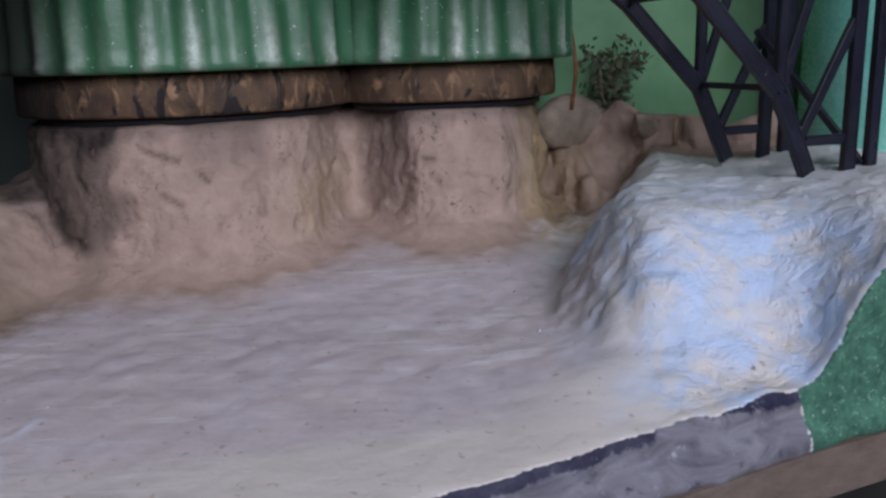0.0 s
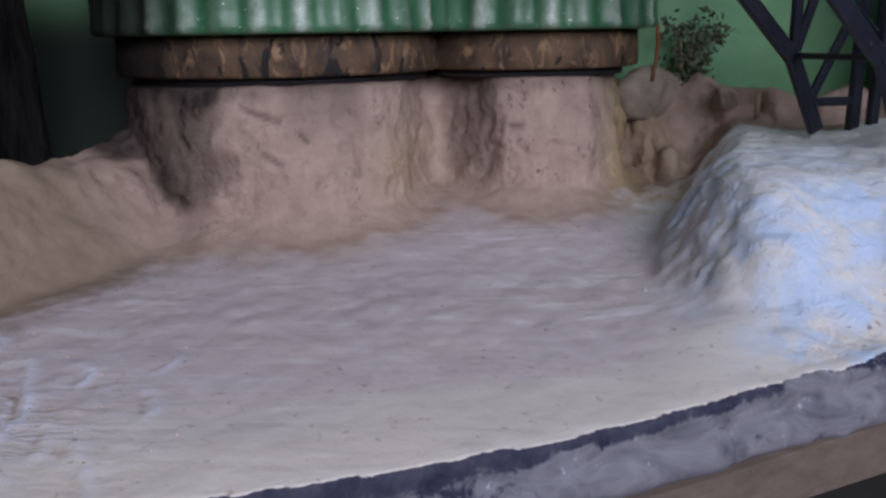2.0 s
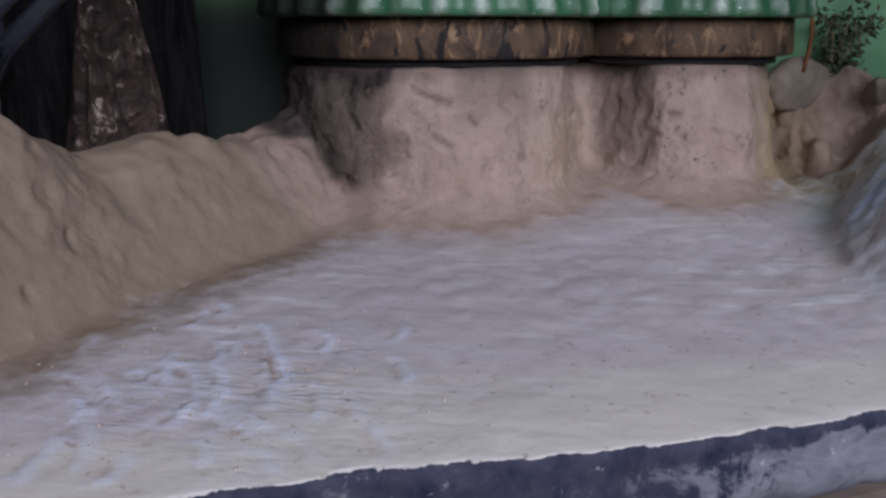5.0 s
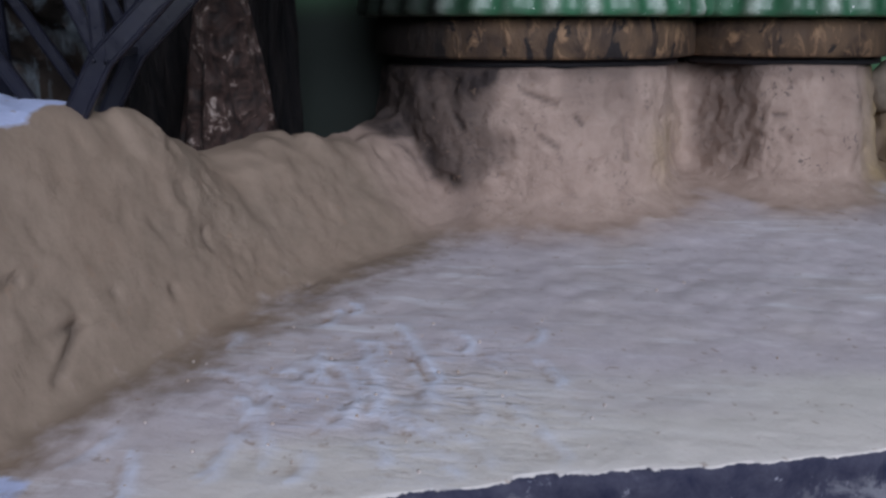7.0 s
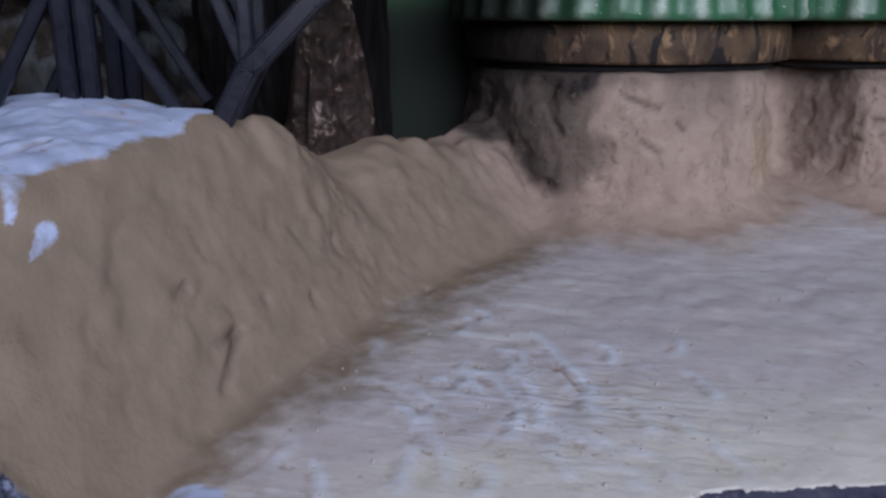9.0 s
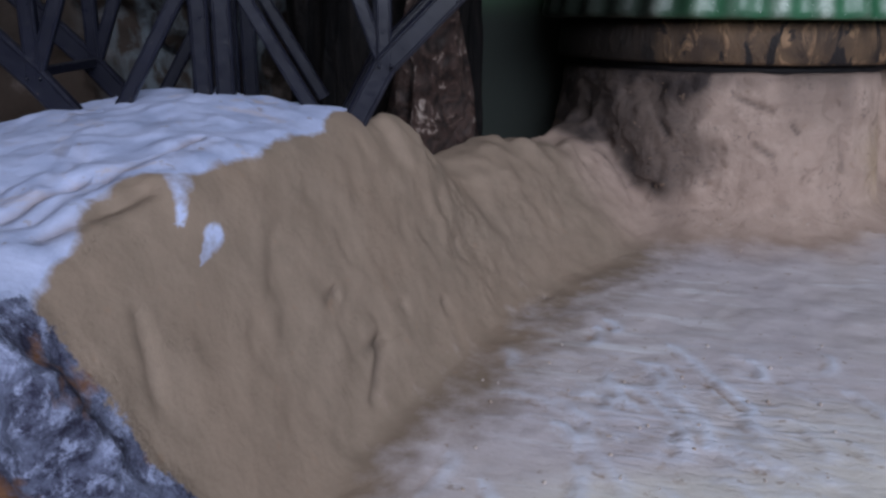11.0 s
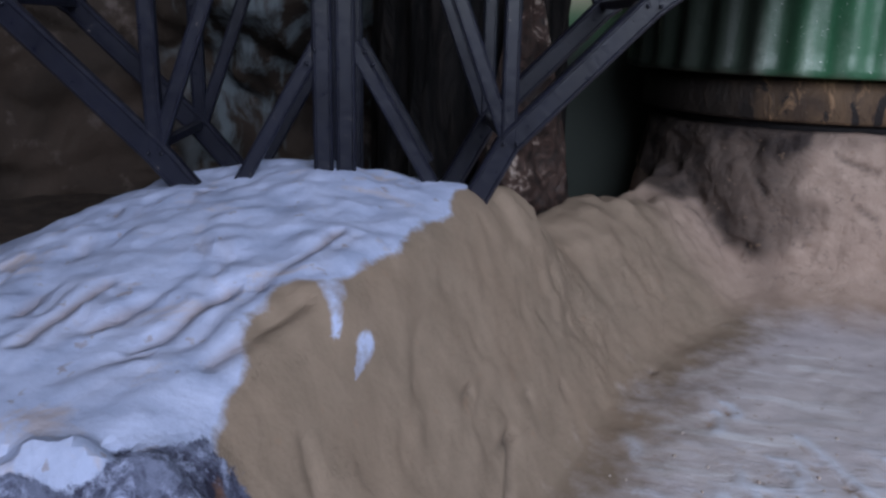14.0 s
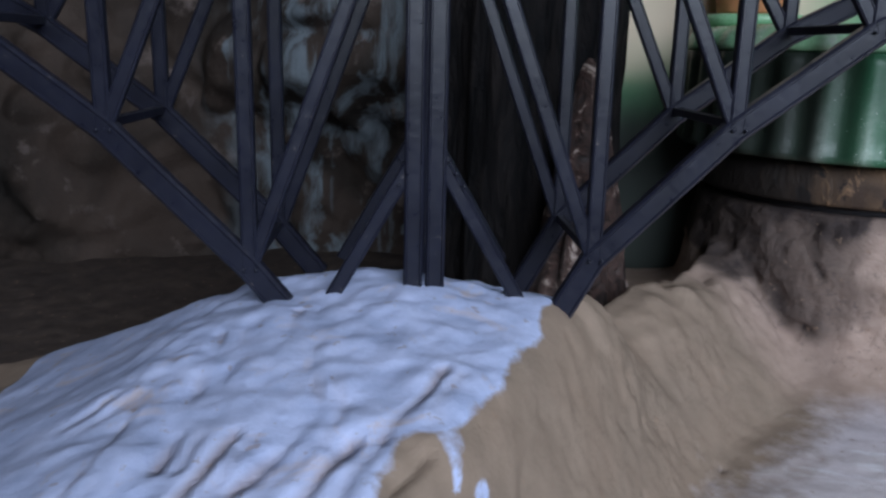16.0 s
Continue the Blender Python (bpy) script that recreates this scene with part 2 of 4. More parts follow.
def backdrop_paint(nt, b):
    v = coords(nt)
    big, mid = noise_tex(nt, v, 9, 4), noise_tex(nt, v, 45, 5)
    c = mixc(nt, ramp(nt, big, 0.35, 0.65), (0.09, 0.25, 0.115), (0.17, 0.39, 0.19))
    c = mixc(nt, ramp(nt, mid, 0.5, 0.8, 0, 0.35), c, (0.22, 0.38, 0.22))
    c = mixc(nt, attribute(nt, "cream"), c, (0.62, 0.52, 0.38))
    # the shadowed low left corner is painted near black
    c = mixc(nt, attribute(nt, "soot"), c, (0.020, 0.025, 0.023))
    nt.links.new(c, b.inputs["Base Color"])
    bump(nt, b, mid, 0.2, 0.002)


def mottled(lo, hi, scale, strength=0.3, distance=0.002):
    def build(nt, b):
        v = coords(nt)
        mid = noise_tex(nt, v, scale, 6, 0.65)
        nt.links.new(mixc(nt, ramp(nt, mid, 0.3, 0.7), lo, hi), b.inputs["Base Color"])
        bump(nt, b, mid, strength, distance)
    return build


def grained(lo, hi):
    def build(nt, b):
        v = coords(nt, (0.12, 1, 1))
        mid = noise_tex(nt, v, 160, 6, 0.65)
        nt.links.new(mixc(nt, ramp(nt, mid, 0.3, 0.7), lo, hi), b.inputs["Base Color"])
        bump(nt, b, mid, 0.3, 0.002)
    return build


PLASTER = material("painted_plaster", plaster, 0.82, spec=0.18)
GREEN = material("green_glaze", glaze((0.024, 0.105, 0.048), (0.042, 0.155, 0.075), 0.36))
LIGHT_GREEN = material("light_green_glaze", glaze((0.22, 0.45, 0.25), (0.32, 0.55, 0.32), 0.2))
TEAL = material("teal_glaze", glaze((0.14, 0.48, 0.39), (0.24, 0.62, 0.52), 0.18))
BROWN = material("smeared_brown", rim_brown, 0.65, spec=0.22)
STEEL = material("black_painted_metal", steel, 0.4, 0.0, 0.42)
ROCKWALL = material("dark_painted_rock", rock_wall_paint, 0.8, spec=0.25)
BARK = material("black_bark", bark, 0.8, spec=0.2)
MOTTLED = material("mottled_black_rock", mottled_rock, 0.5)
BACKDROP = material("green_backdrop_paint", backdrop_paint, 0.55)
BOARD = material("grey_brown_board", grained((0.10, 0.075, 0.06), (0.17, 0.13, 0.11)), 0.7)
BENCH = material("dark_bench", grained((0.012, 0.012, 0.016), (0.03, 0.028, 0.032)), 0.7)
ROOM = material("room_paint", mottled((0.10, 0.095, 0.09), (0.14, 0.135, 0.13), 3), 0.9)
TERRACOTTA = material("terracotta", mottled((0.50, 0.20, 0.09), (0.62, 0.27, 0.13), 40), 0.7)
TWIG = material("dry_twig", mottled((0.16, 0.10, 0.06), (0.40, 0.30, 0.2), 80), 0.8)


# ---- helpers of this scene ----
def part(name, bm, mat, parent=None, label="", smooth=True):
    me = bpy.data.meshes.new(name)
    bm.to_mesh(me)
    bm.free()
    me.materials.append(mat)
    if smooth:
        for p in me.polygons:
            p.use_smooth = True
    ob = new(name, me)
    if parent is not None:
        ob.parent = parent
    if label:
        ob["label"] = label
    return ob


def hash3(ix, iy, iz, seed):
    n = (ix * 374761393 + iy * 668265263 + iz * 2147483647 + seed * 974711) & 0xFFFFFFFF
    n = ((n ^ (n >> 13)) * 1274126177) & 0xFFFFFFFF
    return ((n ^ (n >> 16)) & 0xFFFF) / 65535.0


def vnoise(x, y, z=0.0, seed=1):
    """Smooth value noise in -1 to 1."""
    x, y, z = np.broadcast_arrays(np.asarray(x, float), y, z)
    ix, iy, iz = (np.floor(a).astype(np.int64) for a in (x, y, z))
    fx, fy, fz = (a - b for a, b in ((x, ix), (y, iy), (z, iz)))
    fx, fy, fz = (a * a * (3 - 2 * a) for a in (fx, fy, fz))
    out = 0.0
    for a in (0, 1):
        for b in (0, 1):
            for c in (0, 1):
                w = (fx if a else 1 - fx) * (fy if b else 1 - fy) * (fz if c else 1 - fz)
                out = out + w * hash3(ix + a, iy + b, iz + c, seed)
    return out * 2 - 1


def fbm(x, y, z, scale, octaves=3, seed=1):
    total, amp = 0.0, 1.0
    for k in range(octaves):
        total = total + amp * vnoise(x * scale + 11.3 * k, y * scale - 7.1 * k, z * scale + 3.7 * k, seed + k)
        scale, amp = scale * 2.03, amp * 0.5
    return total


def step(a, b, x):
    t = np.clip((x - a) / (b - a), 0, 1)
    return t * t * (3 - 2 * t)


def smax(a, b, k):
    h = np.clip(0.5 + 0.5 * (a - b) / k, 0, 1)
    return b + (a - b) * h + k * h * (1 - h)


# ---- the plaster landscape ----
FRONT_SLOPE = 0.376
FN = np.array([-FRONT_SLOPE, 1.0]) / math.hypot(FRONT_SLOPE, 1.0)


def front_distance(x, y):
    """How far a place lies behind the cut front edge of the landscape."""
    return (x + 0.175) * FN[0] + (y - 0.148) * FN[1] + 0.016 * np.exp(-((x + 0.01) / 0.11) ** 2)


TANKS = ((-0.172, 0.588, 0.122), (0.018, 0.614, 0.087))
# the left cliff: depth, its top edge, its foot, the height of its top
CLIFF_Y = np.array([0.03, 0.08, 0.12, 0.16, 0.21, 0.26, 0.30, 0.34, 0.41, 0.47, 0.53])
CLIFF_T = np.array([-0.405, -0.390, -0.383, -0.375, -0.364, -0.358, -0.347, -0.334, -0.300, -0.274, -0.252])
CLIFF_B = np.array([-0.335, -0.335, -0.335, -0.332, -0.318, -0.304, -0.294, -0.276, -0.235, -0.212, -0.200])
CLIFF_Z = np.array([0.130, 0.134, 0.139, 0.145, 0.149, 0.152, 0.138, 0.118, 0.119, 0.109, 0.121])


def left_cliff(y, table):
    return np.interp(y, CLIFF_Y, table)


def mound_east(y):
    """The west foot of the white mound."""
    return np.interp(y, [0.2, 0.27, 0.31, 0.37, 0.43, 0.48, 0.54, 0.60], [0.120, 0.104, 0.088, 0.078, 0.088, 0.115, 0.138, 0.15])


def tank_depth(x, y):
    """Signed depth inside the plinth under the two tanks."""
    d = [r - np.hypot(x - cx, y - cy) for cx, cy, r in TANKS]
    d = smax(d[0], d[1], 0.022)
    # the niche between the two round lobes, and the hollow past the second
    d = d - 0.017 * np.exp(-(np.abs(x + 0.046) / 0.030) ** 4) * step(0.62, 0.56, y)
    return d - 0.012 * step(0.052, 0.074, x) * step(0.64, 0.60, y)


def height(x, y):
    wob = fbm(x, y, 0.0, 9, 3, 5)
    floor = 0.0475 + 0.014 * step(0.36, 0.55, y) + 0.014 * step(0.02, 0.12, x) * step(0.45, 0.25, y) * step(0.0, 0.06, front_distance(x, y)) + 0.0012 * wob
    # left cliff and its white cap
    xt, xb, zt = (left_cliff(y, t) for t in (CLIFF_T, CLIFF_B, CLIFF_Z))
    u = np.clip((xb - x) / (xb - xt), -1, 3)
    face = np.where(u < 1, np.clip(u, 0, 1) ** 1.25, 1.0)
    face = face * (1 - 0.08 * np.clip(1 - np.abs(u - 1) / 0.3, 0, 1) ** 2)
    back_line = 0.240 + 0.28 * (x + 0.417) + 0.105
    cap = zt + 0.0035 * step(0.0, 0.05, xt - x) * step(0.16, 0.25, y) * step(0.31, 0.28, y)
    cap = cap - 0.070 * step(-0.445, -0.67, x) + 0.0022 * fbm(x, y, 0, 26, 3, 3)
    back = step(back_line + 0.03, back_line - 0.005, y)
    ridge = step(xt - 0.055, xt - 0.03, x + 0.006 * wob) * step(0.29, 0.33, y)
    cap = cap + 0.007 * np.exp(-((x + 0.349) / 0.011) ** 8 - ((y - 0.288) / 0.011) ** 8)
    cap = cap + (0.0075 * np.abs(fbm(x, y, 0, 36, 3, 7)) - 0.003) * step(0.29, 0.33, y)
    cap = cap - 0.008 * np.exp(-((x + 0.33) / 0.03) ** 2 - ((y - 0.345) / 0.02) ** 2)
    cap = 0.06 + (cap - 0.06) * np.maximum(back, ridge)
    left = floor + (cap - floor) * face
    left = np.where(u > 0, left, floor)
    h = smax(floor, left, 0.006)
    # right mound
    xe = mound_east(y) 
    top = 0.113 + 0.006 * step(0.2, 0.28, x) + 0.003 * fbm(x, y, 0, 18, 3, 15)
    right = floor + (top - floor) * step(-0.020, 0.036, x - xe) ** 0.85
    right = right - (right - 0.045) * step(0.10, 0.0, front_distance(x, y)) * step(0.215, 0.145, x)
    h = smax(h, np.where(x > 0.03, right, 0), 0.008)
    # mud ridge at the foot of the backdrop
    line = 0.632 - 0.9 * np.clip(x - 0.15, 0, 0.055) - 0.25 * np.clip(x - 0.205, 0, 1)
    mud = 0.088 + 0.048 * np.exp(-((y - line - 0.006) / 0.024) ** 2) + 0.006 * fbm(x, y, 0, 34, 3, 21)
    mud = mud + 0.008 * np.exp(-((x - 0.118) ** 2 + (y - 0.640) ** 2) / 0.02 ** 2) + 0.012 * np.exp(-((x - 0.165) ** 2 + (y - 0.635) ** 2) / 0.014 ** 2)
    mud = mud * step(0.098, 0.122, x + 0.4 * (y - 0.60)) * step(0.555, 0.585, y + 0.5 * np.clip(x - 0.15, 0, 0.06))
    h = smax(h, mud, 0.008)
    # plinth of the tanks
    d = tank_depth(x, y) + 0.0012 * fbm(x, y, 0, 22, 2, 31)
    plinth = floor + (0.154 - floor) * step(-0.013, 0.010, d)
    fillet = floor + 0.022 * np.exp(-np.clip(-d, 0, 1) / 0.022) * step(-0.1, 0.0, d)
    h = smax(h, smax(plinth, fillet, 0.006), 0.008)
    return h


VOX = 0.0022
GA, GB, GZ = np.arange(-0.58, 0.86, VOX), np.arange(-0.032, 0.62, VOX), np.arange(0.018, 0.180, VOX)
TX, TY = FN[1], -FN[0]


def landscape():
    """Vertices and quads of the landscape's skin, from a net over its solid."""
    A, B = np.meshgrid(GA, GB, indexing="ij")
    X, Y = -0.175 + A * TX + B * FN[0], 0.148 + A * TY + B * FN[1]
    H = height(X, Y)
    gx, gy = np.gradient(H, VOX)
    slope = np.sqrt(1 + gx ** 2 + gy ** 2)
    fd = front_distance(X, Y)
    f = ((GZ[None, None, :] - H[:, :, None]) / slope[:, :, None]).astype(np.float32)
    rough = 0.0020 * fbm(X, Y * 0, 0, 60, 3, 44)
    lip = 0.004 * step(0.040, 0.030, GZ) * step(-0.10, 0.05, X[:, :, None])
    f = np.maximum(f, (-(fd + rough)[:, :, None] - lip).astype(np.float32))
    f = np.maximum(f, (Y - 0.662)[:, :, None].astype(np.float32))
    f = np.maximum(f, (0.0225 - GZ)[None, None, :].astype(np.float32))
    inside = f < 0
    count = np.zeros(tuple(s - 1 for s in f.shape), np.int8)
    corners = [(a, b, c) for a in (0, 1) for b in (0, 1) for c in (0, 1)]

    def sub(arr, a, b, c):
        n = arr.shape
        return arr[a:n[0] - 1 + a, b:n[1] - 1 + b, c:n[2] - 1 + c]

    for c in corners:
        count += sub(inside, *c)
    active = (count > 0) & (count < 8)
    ids = np.argwhere(active)
    vals = {c: f[ids[:, 0] + c[0], ids[:, 1] + c[1], ids[:, 2] + c[2]] for c in corners}
    acc, num = np.zeros((len(ids), 3)), np.zeros(len(ids))
    for c in corners:
        for ax in range(3):
            if c[ax] == 0:
                e = list(c)
                e[ax] = 1
                va, vb = vals[c], vals[tuple(e)]
                cross = (va < 0) != (vb < 0)
                t = np.where(cross, va / np.where(va == vb, 1, va - vb), 0)
                p = np.array(c, float)[None, :].repeat(len(ids), 0)
                p[:, ax] = t
                acc += p * cross[:, None]
                num += cross
    a, b, zz = ((ids + acc / num[:, None]) * VOX + np.array([GA[0], GB[0], GZ[0]])).T
    verts = np.stack([-0.175 + a * TX + b * FN[0], 0.148 + a * TY + b * FN[1], zz], 1)
    index = -np.ones(active.shape, np.int32)
    index[tuple(ids.T)] = np.arange(len(ids))
    quads = []
    for ax in range(3):
        o1, o2 = [a for a in range(3) if a != ax]
        n = inside.shape
        lo = [slice(1, n[k] - 1) for k in range(3)]
        hi = list(lo)
        lo[ax], hi[ax] = slice(0, n[ax] - 1), slice(1, n[ax])
        a, b = inside[tuple(lo)], inside[tuple(hi)]
        e = np.argwhere(a != b)
        flip = a[tuple(e.T)]
        e[:, o1] += 1
        e[:, o2] += 1
        q = []
        for d1, d2 in ((0, 0), (-1, 0), (-1, -1), (0, -1)):
            k = e.copy()
            k[:, o1] += d1
            k[:, o2] += d2
            q.append(index[tuple(k.T)])
        q = np.stack(q, 1)
        if ax == 1:
            flip = ~flip
        q[~flip] = q[~flip][:, ::-1]
        quads.append(q)
    return verts, np.concatenate(quads)


def relax(v, q, rounds, amount=0.5):
    for _ in range(rounds):
        acc, num = np.zeros_like(v), np.zeros(len(v))
        for i in range(4):
            j = (i + 1) % 4
            np.add.at(acc, q[:, i], v[q[:, j]])
            np.add.at(acc, q[:, j], v[q[:, i]])
            np.add.at(num, q[:, i], 1)
            np.add.at(num, q[:, j], 1)
        v = v + amount * (acc / np.maximum(num, 1)[:, None] - v)
    return v


def normals_of(v, q):
    fn = np.cross(v[q[:, 2]] - v[q[:, 0]], v[q[:, 3]] - v[q[:, 1]])
    n = np.zeros_like(v)
    for i in range(4):
        np.add.at(n, q[:, i], fn)
    return n / np.maximum(np.linalg.norm(n, axis=1), 1e-12)[:, None], fn / np.maximum(np.linalg.norm(fn, axis=1), 1e-12)[:, None]


V, Q = landscape()
V = relax(V, Q, 3)
N, _ = normals_of(V, Q)
x, y, z = V.T
fd = front_distance(x, y)
onfront = step(0.010, 0.003, fd)
steep = step(0.75, 0.35, N[:, 2]) * (1 - onfront)
# hand-worked relief: lumps, trowel dents and ragged edges
amp = 0.0008 + 0.0016 * steep + 0.0022 * onfront * step(-0.28, -0.33, x) + 0.0008 * onfront
craggy = 0.35 + 0.65 * step(0.25, 0.31, y)
plain = step(-0.03, -0.01, tank_depth(x, y))
craggy = craggy * (1 - 0.25 * plain)
d = amp * craggy * fbm(x, y, z, 60, 4, 61)
facet = np.abs(fbm(x, y, z * 0.8, 30, 3, 73))
east_side = step(0.07, 0.10, x)
d += (1 - 0.5 * plain) * steep * (0.35 + 0.65 * step(0.25, 0.32, y)) * (0.0026 * fbm(x, y, z, 17, 2, 71) - 0.0030 * facet + 0.0010 * fbm(x, y, z, 120, 2, 78))
mudzone = step(0.098, 0.115, x) * step(0.54, 0.57, y + 0.2 * np.clip(x - 0.16, 0, 1))
d += mudzone * (0.0035 * np.abs(fbm(x, y, z * 0.5, 30, 3, 76)) - 0.001)
hollow = step(0.070, 0.085, x) * step(0.155, 0.135, x) * step(0.50, 0.53, y) * step(0.150, 0.13, z)
d += hollow * 0.0022 * np.sin(x * 260 + 60 * (z - 0.09) + 2.0 * fbm(x, y, z, 20, 2, 77))
d += steep * 0.0014 * plain * fbm(x, y, z, 34, 3, 74)
d += east_side * steep * (0.0052 * np.abs(fbm(x + 0.4 * z, y, z * 0.35, 26, 3, 79)) - 0.0018)
d += east_side * (0.6 + 0.4 * steep) * (0.0030 * np.abs(fbm(x, y, z, 38, 3, 72)) + 0.0010 * fbm(x, y, z, 95, 2, 75))
d -= 0.0024 * craggy * steep * step(0.40, 0.62, fbm(x, y, z * 1.2, 48, 2, 81))
d += 0.0020 * steep * step(0.27, 0.31, y) * (1 - plain) * (np.floor(3.0 * fbm(x, y, z, 26, 2, 83)) / 3.0)
d += onfront * step(-0.33, -0.36, x) * (0.0060 * fbm(x, y, z, 55, 3, 64) + 0.0035 * fbm(x, y, z, 140, 2, 65))
capm = step(0.125, 0.14, z) * step(-0.36, -0.38, x) * (N[:, 2] > 0.5)
# strokes of the palette knife across the white cap
SWEEPS = (
    ((-0.477, 0.097), (-0.476, 0.121), (-0.482, 0.137)), ((-0.456, 0.115), (-0.460, 0.138), (-0.469, 0.166), (-0.478, 0.194)),
    ((-0.442, 0.099), (-0.441, 0.123), (-0.442, 0.148), (-0.448, 0.178), (-0.456, 0.215)), ((-0.431, 0.109), (-0.424, 0.132), (-0.426, 0.153), (-0.439, 0.192)),
    ((-0.416, 0.103), (-0.412, 0.121), (-0.408, 0.137)), ((-0.400, 0.139), (-0.396, 0.157), (-0.393, 0.180)),
    ((-0.396, 0.103), (-0.392, 0.123), (-0.387, 0.138)), ((-0.424, 0.087), (-0.416, 0.098), (-0.412, 0.102)), ((-0.504, 0.140), (-0.492, 0.159), (-0.491, 0.177)))
STROKES = [(*p, *q) for line in SWEEPS for p, q in zip(line, line[1:])]
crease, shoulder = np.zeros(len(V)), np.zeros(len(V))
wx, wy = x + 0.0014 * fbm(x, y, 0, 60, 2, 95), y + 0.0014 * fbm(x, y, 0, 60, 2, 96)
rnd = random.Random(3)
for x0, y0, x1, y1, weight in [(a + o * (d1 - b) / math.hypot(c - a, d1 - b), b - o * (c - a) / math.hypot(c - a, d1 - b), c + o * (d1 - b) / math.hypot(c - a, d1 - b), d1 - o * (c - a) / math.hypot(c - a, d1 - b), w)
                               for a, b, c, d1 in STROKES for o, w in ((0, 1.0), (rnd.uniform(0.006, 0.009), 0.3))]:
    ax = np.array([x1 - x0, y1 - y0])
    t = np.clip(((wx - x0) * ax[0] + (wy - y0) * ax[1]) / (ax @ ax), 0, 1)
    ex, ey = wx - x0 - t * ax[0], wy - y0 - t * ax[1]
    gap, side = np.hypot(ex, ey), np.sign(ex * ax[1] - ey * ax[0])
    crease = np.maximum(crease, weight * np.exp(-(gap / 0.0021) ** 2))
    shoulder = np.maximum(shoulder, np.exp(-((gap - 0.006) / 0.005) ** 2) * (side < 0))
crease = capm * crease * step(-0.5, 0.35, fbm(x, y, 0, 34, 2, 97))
swirl = x + 0.35 * (y - 0.15) + 1.6 * (y - 0.15) ** 2
d += capm * (0.0009 * shoulder - 0.0017 * crease + 0.0012 * fbm(x, y, 0, 24, 3, 94) + 0.0012 * (0.4 - np.abs(fbm(x, y, 0, 44, 3, 93))) + 0.0010 * fbm(x, y, 0, 110, 3, 98))
d += capm * 0.0010 * vnoise(swirl * 75, y * 16, 0, 99)
DENTS = [
    (-0.377, 0.109, 0.114, -0.368, 0.101, 0.094), (-0.362, 0.160, 0.099, -0.359, 0.157, 0.092), (-0.352, 0.183, 0.094, -0.350, 0.188, 0.095),
    (-0.336, 0.202, 0.074, -0.336, 0.180, 0.059), (-0.336, 0.202, 0.074, -0.347, 0.175, 0.073), (-0.334, 0.224, 0.079, -0.334, 0.224, 0.076),
    (-0.323, 0.252, 0.071, -0.322, 0.252, 0.066), (-0.286, 0.326, 0.058, -0.284, 0.326, 0.051), (-0.335, 0.263, 0.096, -0.330, 0.267, 0.085),
    (-0.322, 0.294, 0.088, -0.318, 0.290, 0.080)]
DENTS += [
    (-0.180, 0.470, 0.140, -0.156, 0.470, 0.131), (-0.166, 0.465, 0.111, -0.154, 0.465, 0.104), (-0.106, 0.480, 0.098, -0.106, 0.480, 0.095),
    (-0.225, 0.471, 0.082, -0.212, 0.462, 0.076), (-0.140, 0.461, 0.073, -0.148, 0.459, 0.075), (-0.107, 0.483, 0.122, -0.103, 0.482, 0.095)]
rnd = random.Random(5)
for _ in range(46):
    which = TANKS[0] if rnd.random() < 0.62 else TANKS[1]
    a, zc, tilt, ln = rnd.uniform(-2.5, -0.75), rnd.uniform(0.07, 0.15), rnd.uniform(-0.9, 0.3), rnd.uniform(0.001, 0.006)
    px, py = which[0] + which[2] * math.cos(a), which[1] + which[2] * math.sin(a)
    tx, ty = -math.sin(a) * math.cos(tilt) * ln, math.cos(a) * math.cos(tilt) * ln
    DENTS.append((px - tx, py - ty, zc - math.sin(tilt) * ln, px + tx, py + ty, zc + math.sin(tilt) * ln))
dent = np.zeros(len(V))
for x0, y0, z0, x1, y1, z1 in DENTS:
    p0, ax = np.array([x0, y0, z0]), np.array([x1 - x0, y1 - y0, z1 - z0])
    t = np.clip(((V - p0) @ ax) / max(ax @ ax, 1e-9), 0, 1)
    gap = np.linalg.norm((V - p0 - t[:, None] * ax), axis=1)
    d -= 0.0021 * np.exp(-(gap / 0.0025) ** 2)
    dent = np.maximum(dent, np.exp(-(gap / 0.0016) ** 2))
# scraped patch in the river bed: gouges with a raised pale side and a brown torn end
scarw, scarb = np.zeros(len(V)), np.zeros(len(V))
rnd = random.Random(21)
GOUGES = [(-0.228, 0.266, -0.208, 0.216, 1.0), (-0.243, 0.246, -0.238, 0.232, 0.8), (-0.262, 0.214, -0.250, 0.207, 0.9)]
for _ in range(52):
    gx, gy = rnd.gauss(-0.226, 0.036), rnd.gauss(0.205, 0.038)
    turn, ln = rnd.gauss(-1.25, 0.35), rnd.uniform(0.004, 0.020)
    GOUGES.append((gx, gy, gx + ln * math.cos(turn), gy + ln * math.sin(turn), rnd.uniform(0.3, 0.95)))
onbed = (z < 0.068) * step(0.004, 0.02, x - left_cliff(y, CLIFF_B)) * (1 - onfront)
for x0, y0, x1, y1, weight in GOUGES:
    ax = np.array([x1 - x0, y1 - y0])
    t = np.clip(((wx - x0) * ax[0] + (wy - y0) * ax[1]) / (ax @ ax), 0, 1)
    ex, ey = wx - x0 - t * ax[0], wy - y0 - t * ax[1]
    gap, side = np.hypot(ex, ey), ex * ax[1] - ey * ax[0]
    groove = weight * np.exp(-(gap / 0.0015) ** 2)
    bank = weight * np.exp(-((gap - 0.0042) / 0.0026) ** 2) * (side < 0)
    d += onbed * (0.0004 * bank - 0.0009 * groove)
    scarw, scarb = np.maximum(scarw, onbed * bank), np.maximum(scarb, onbed * groove * (0.35 + 0.65 * t))
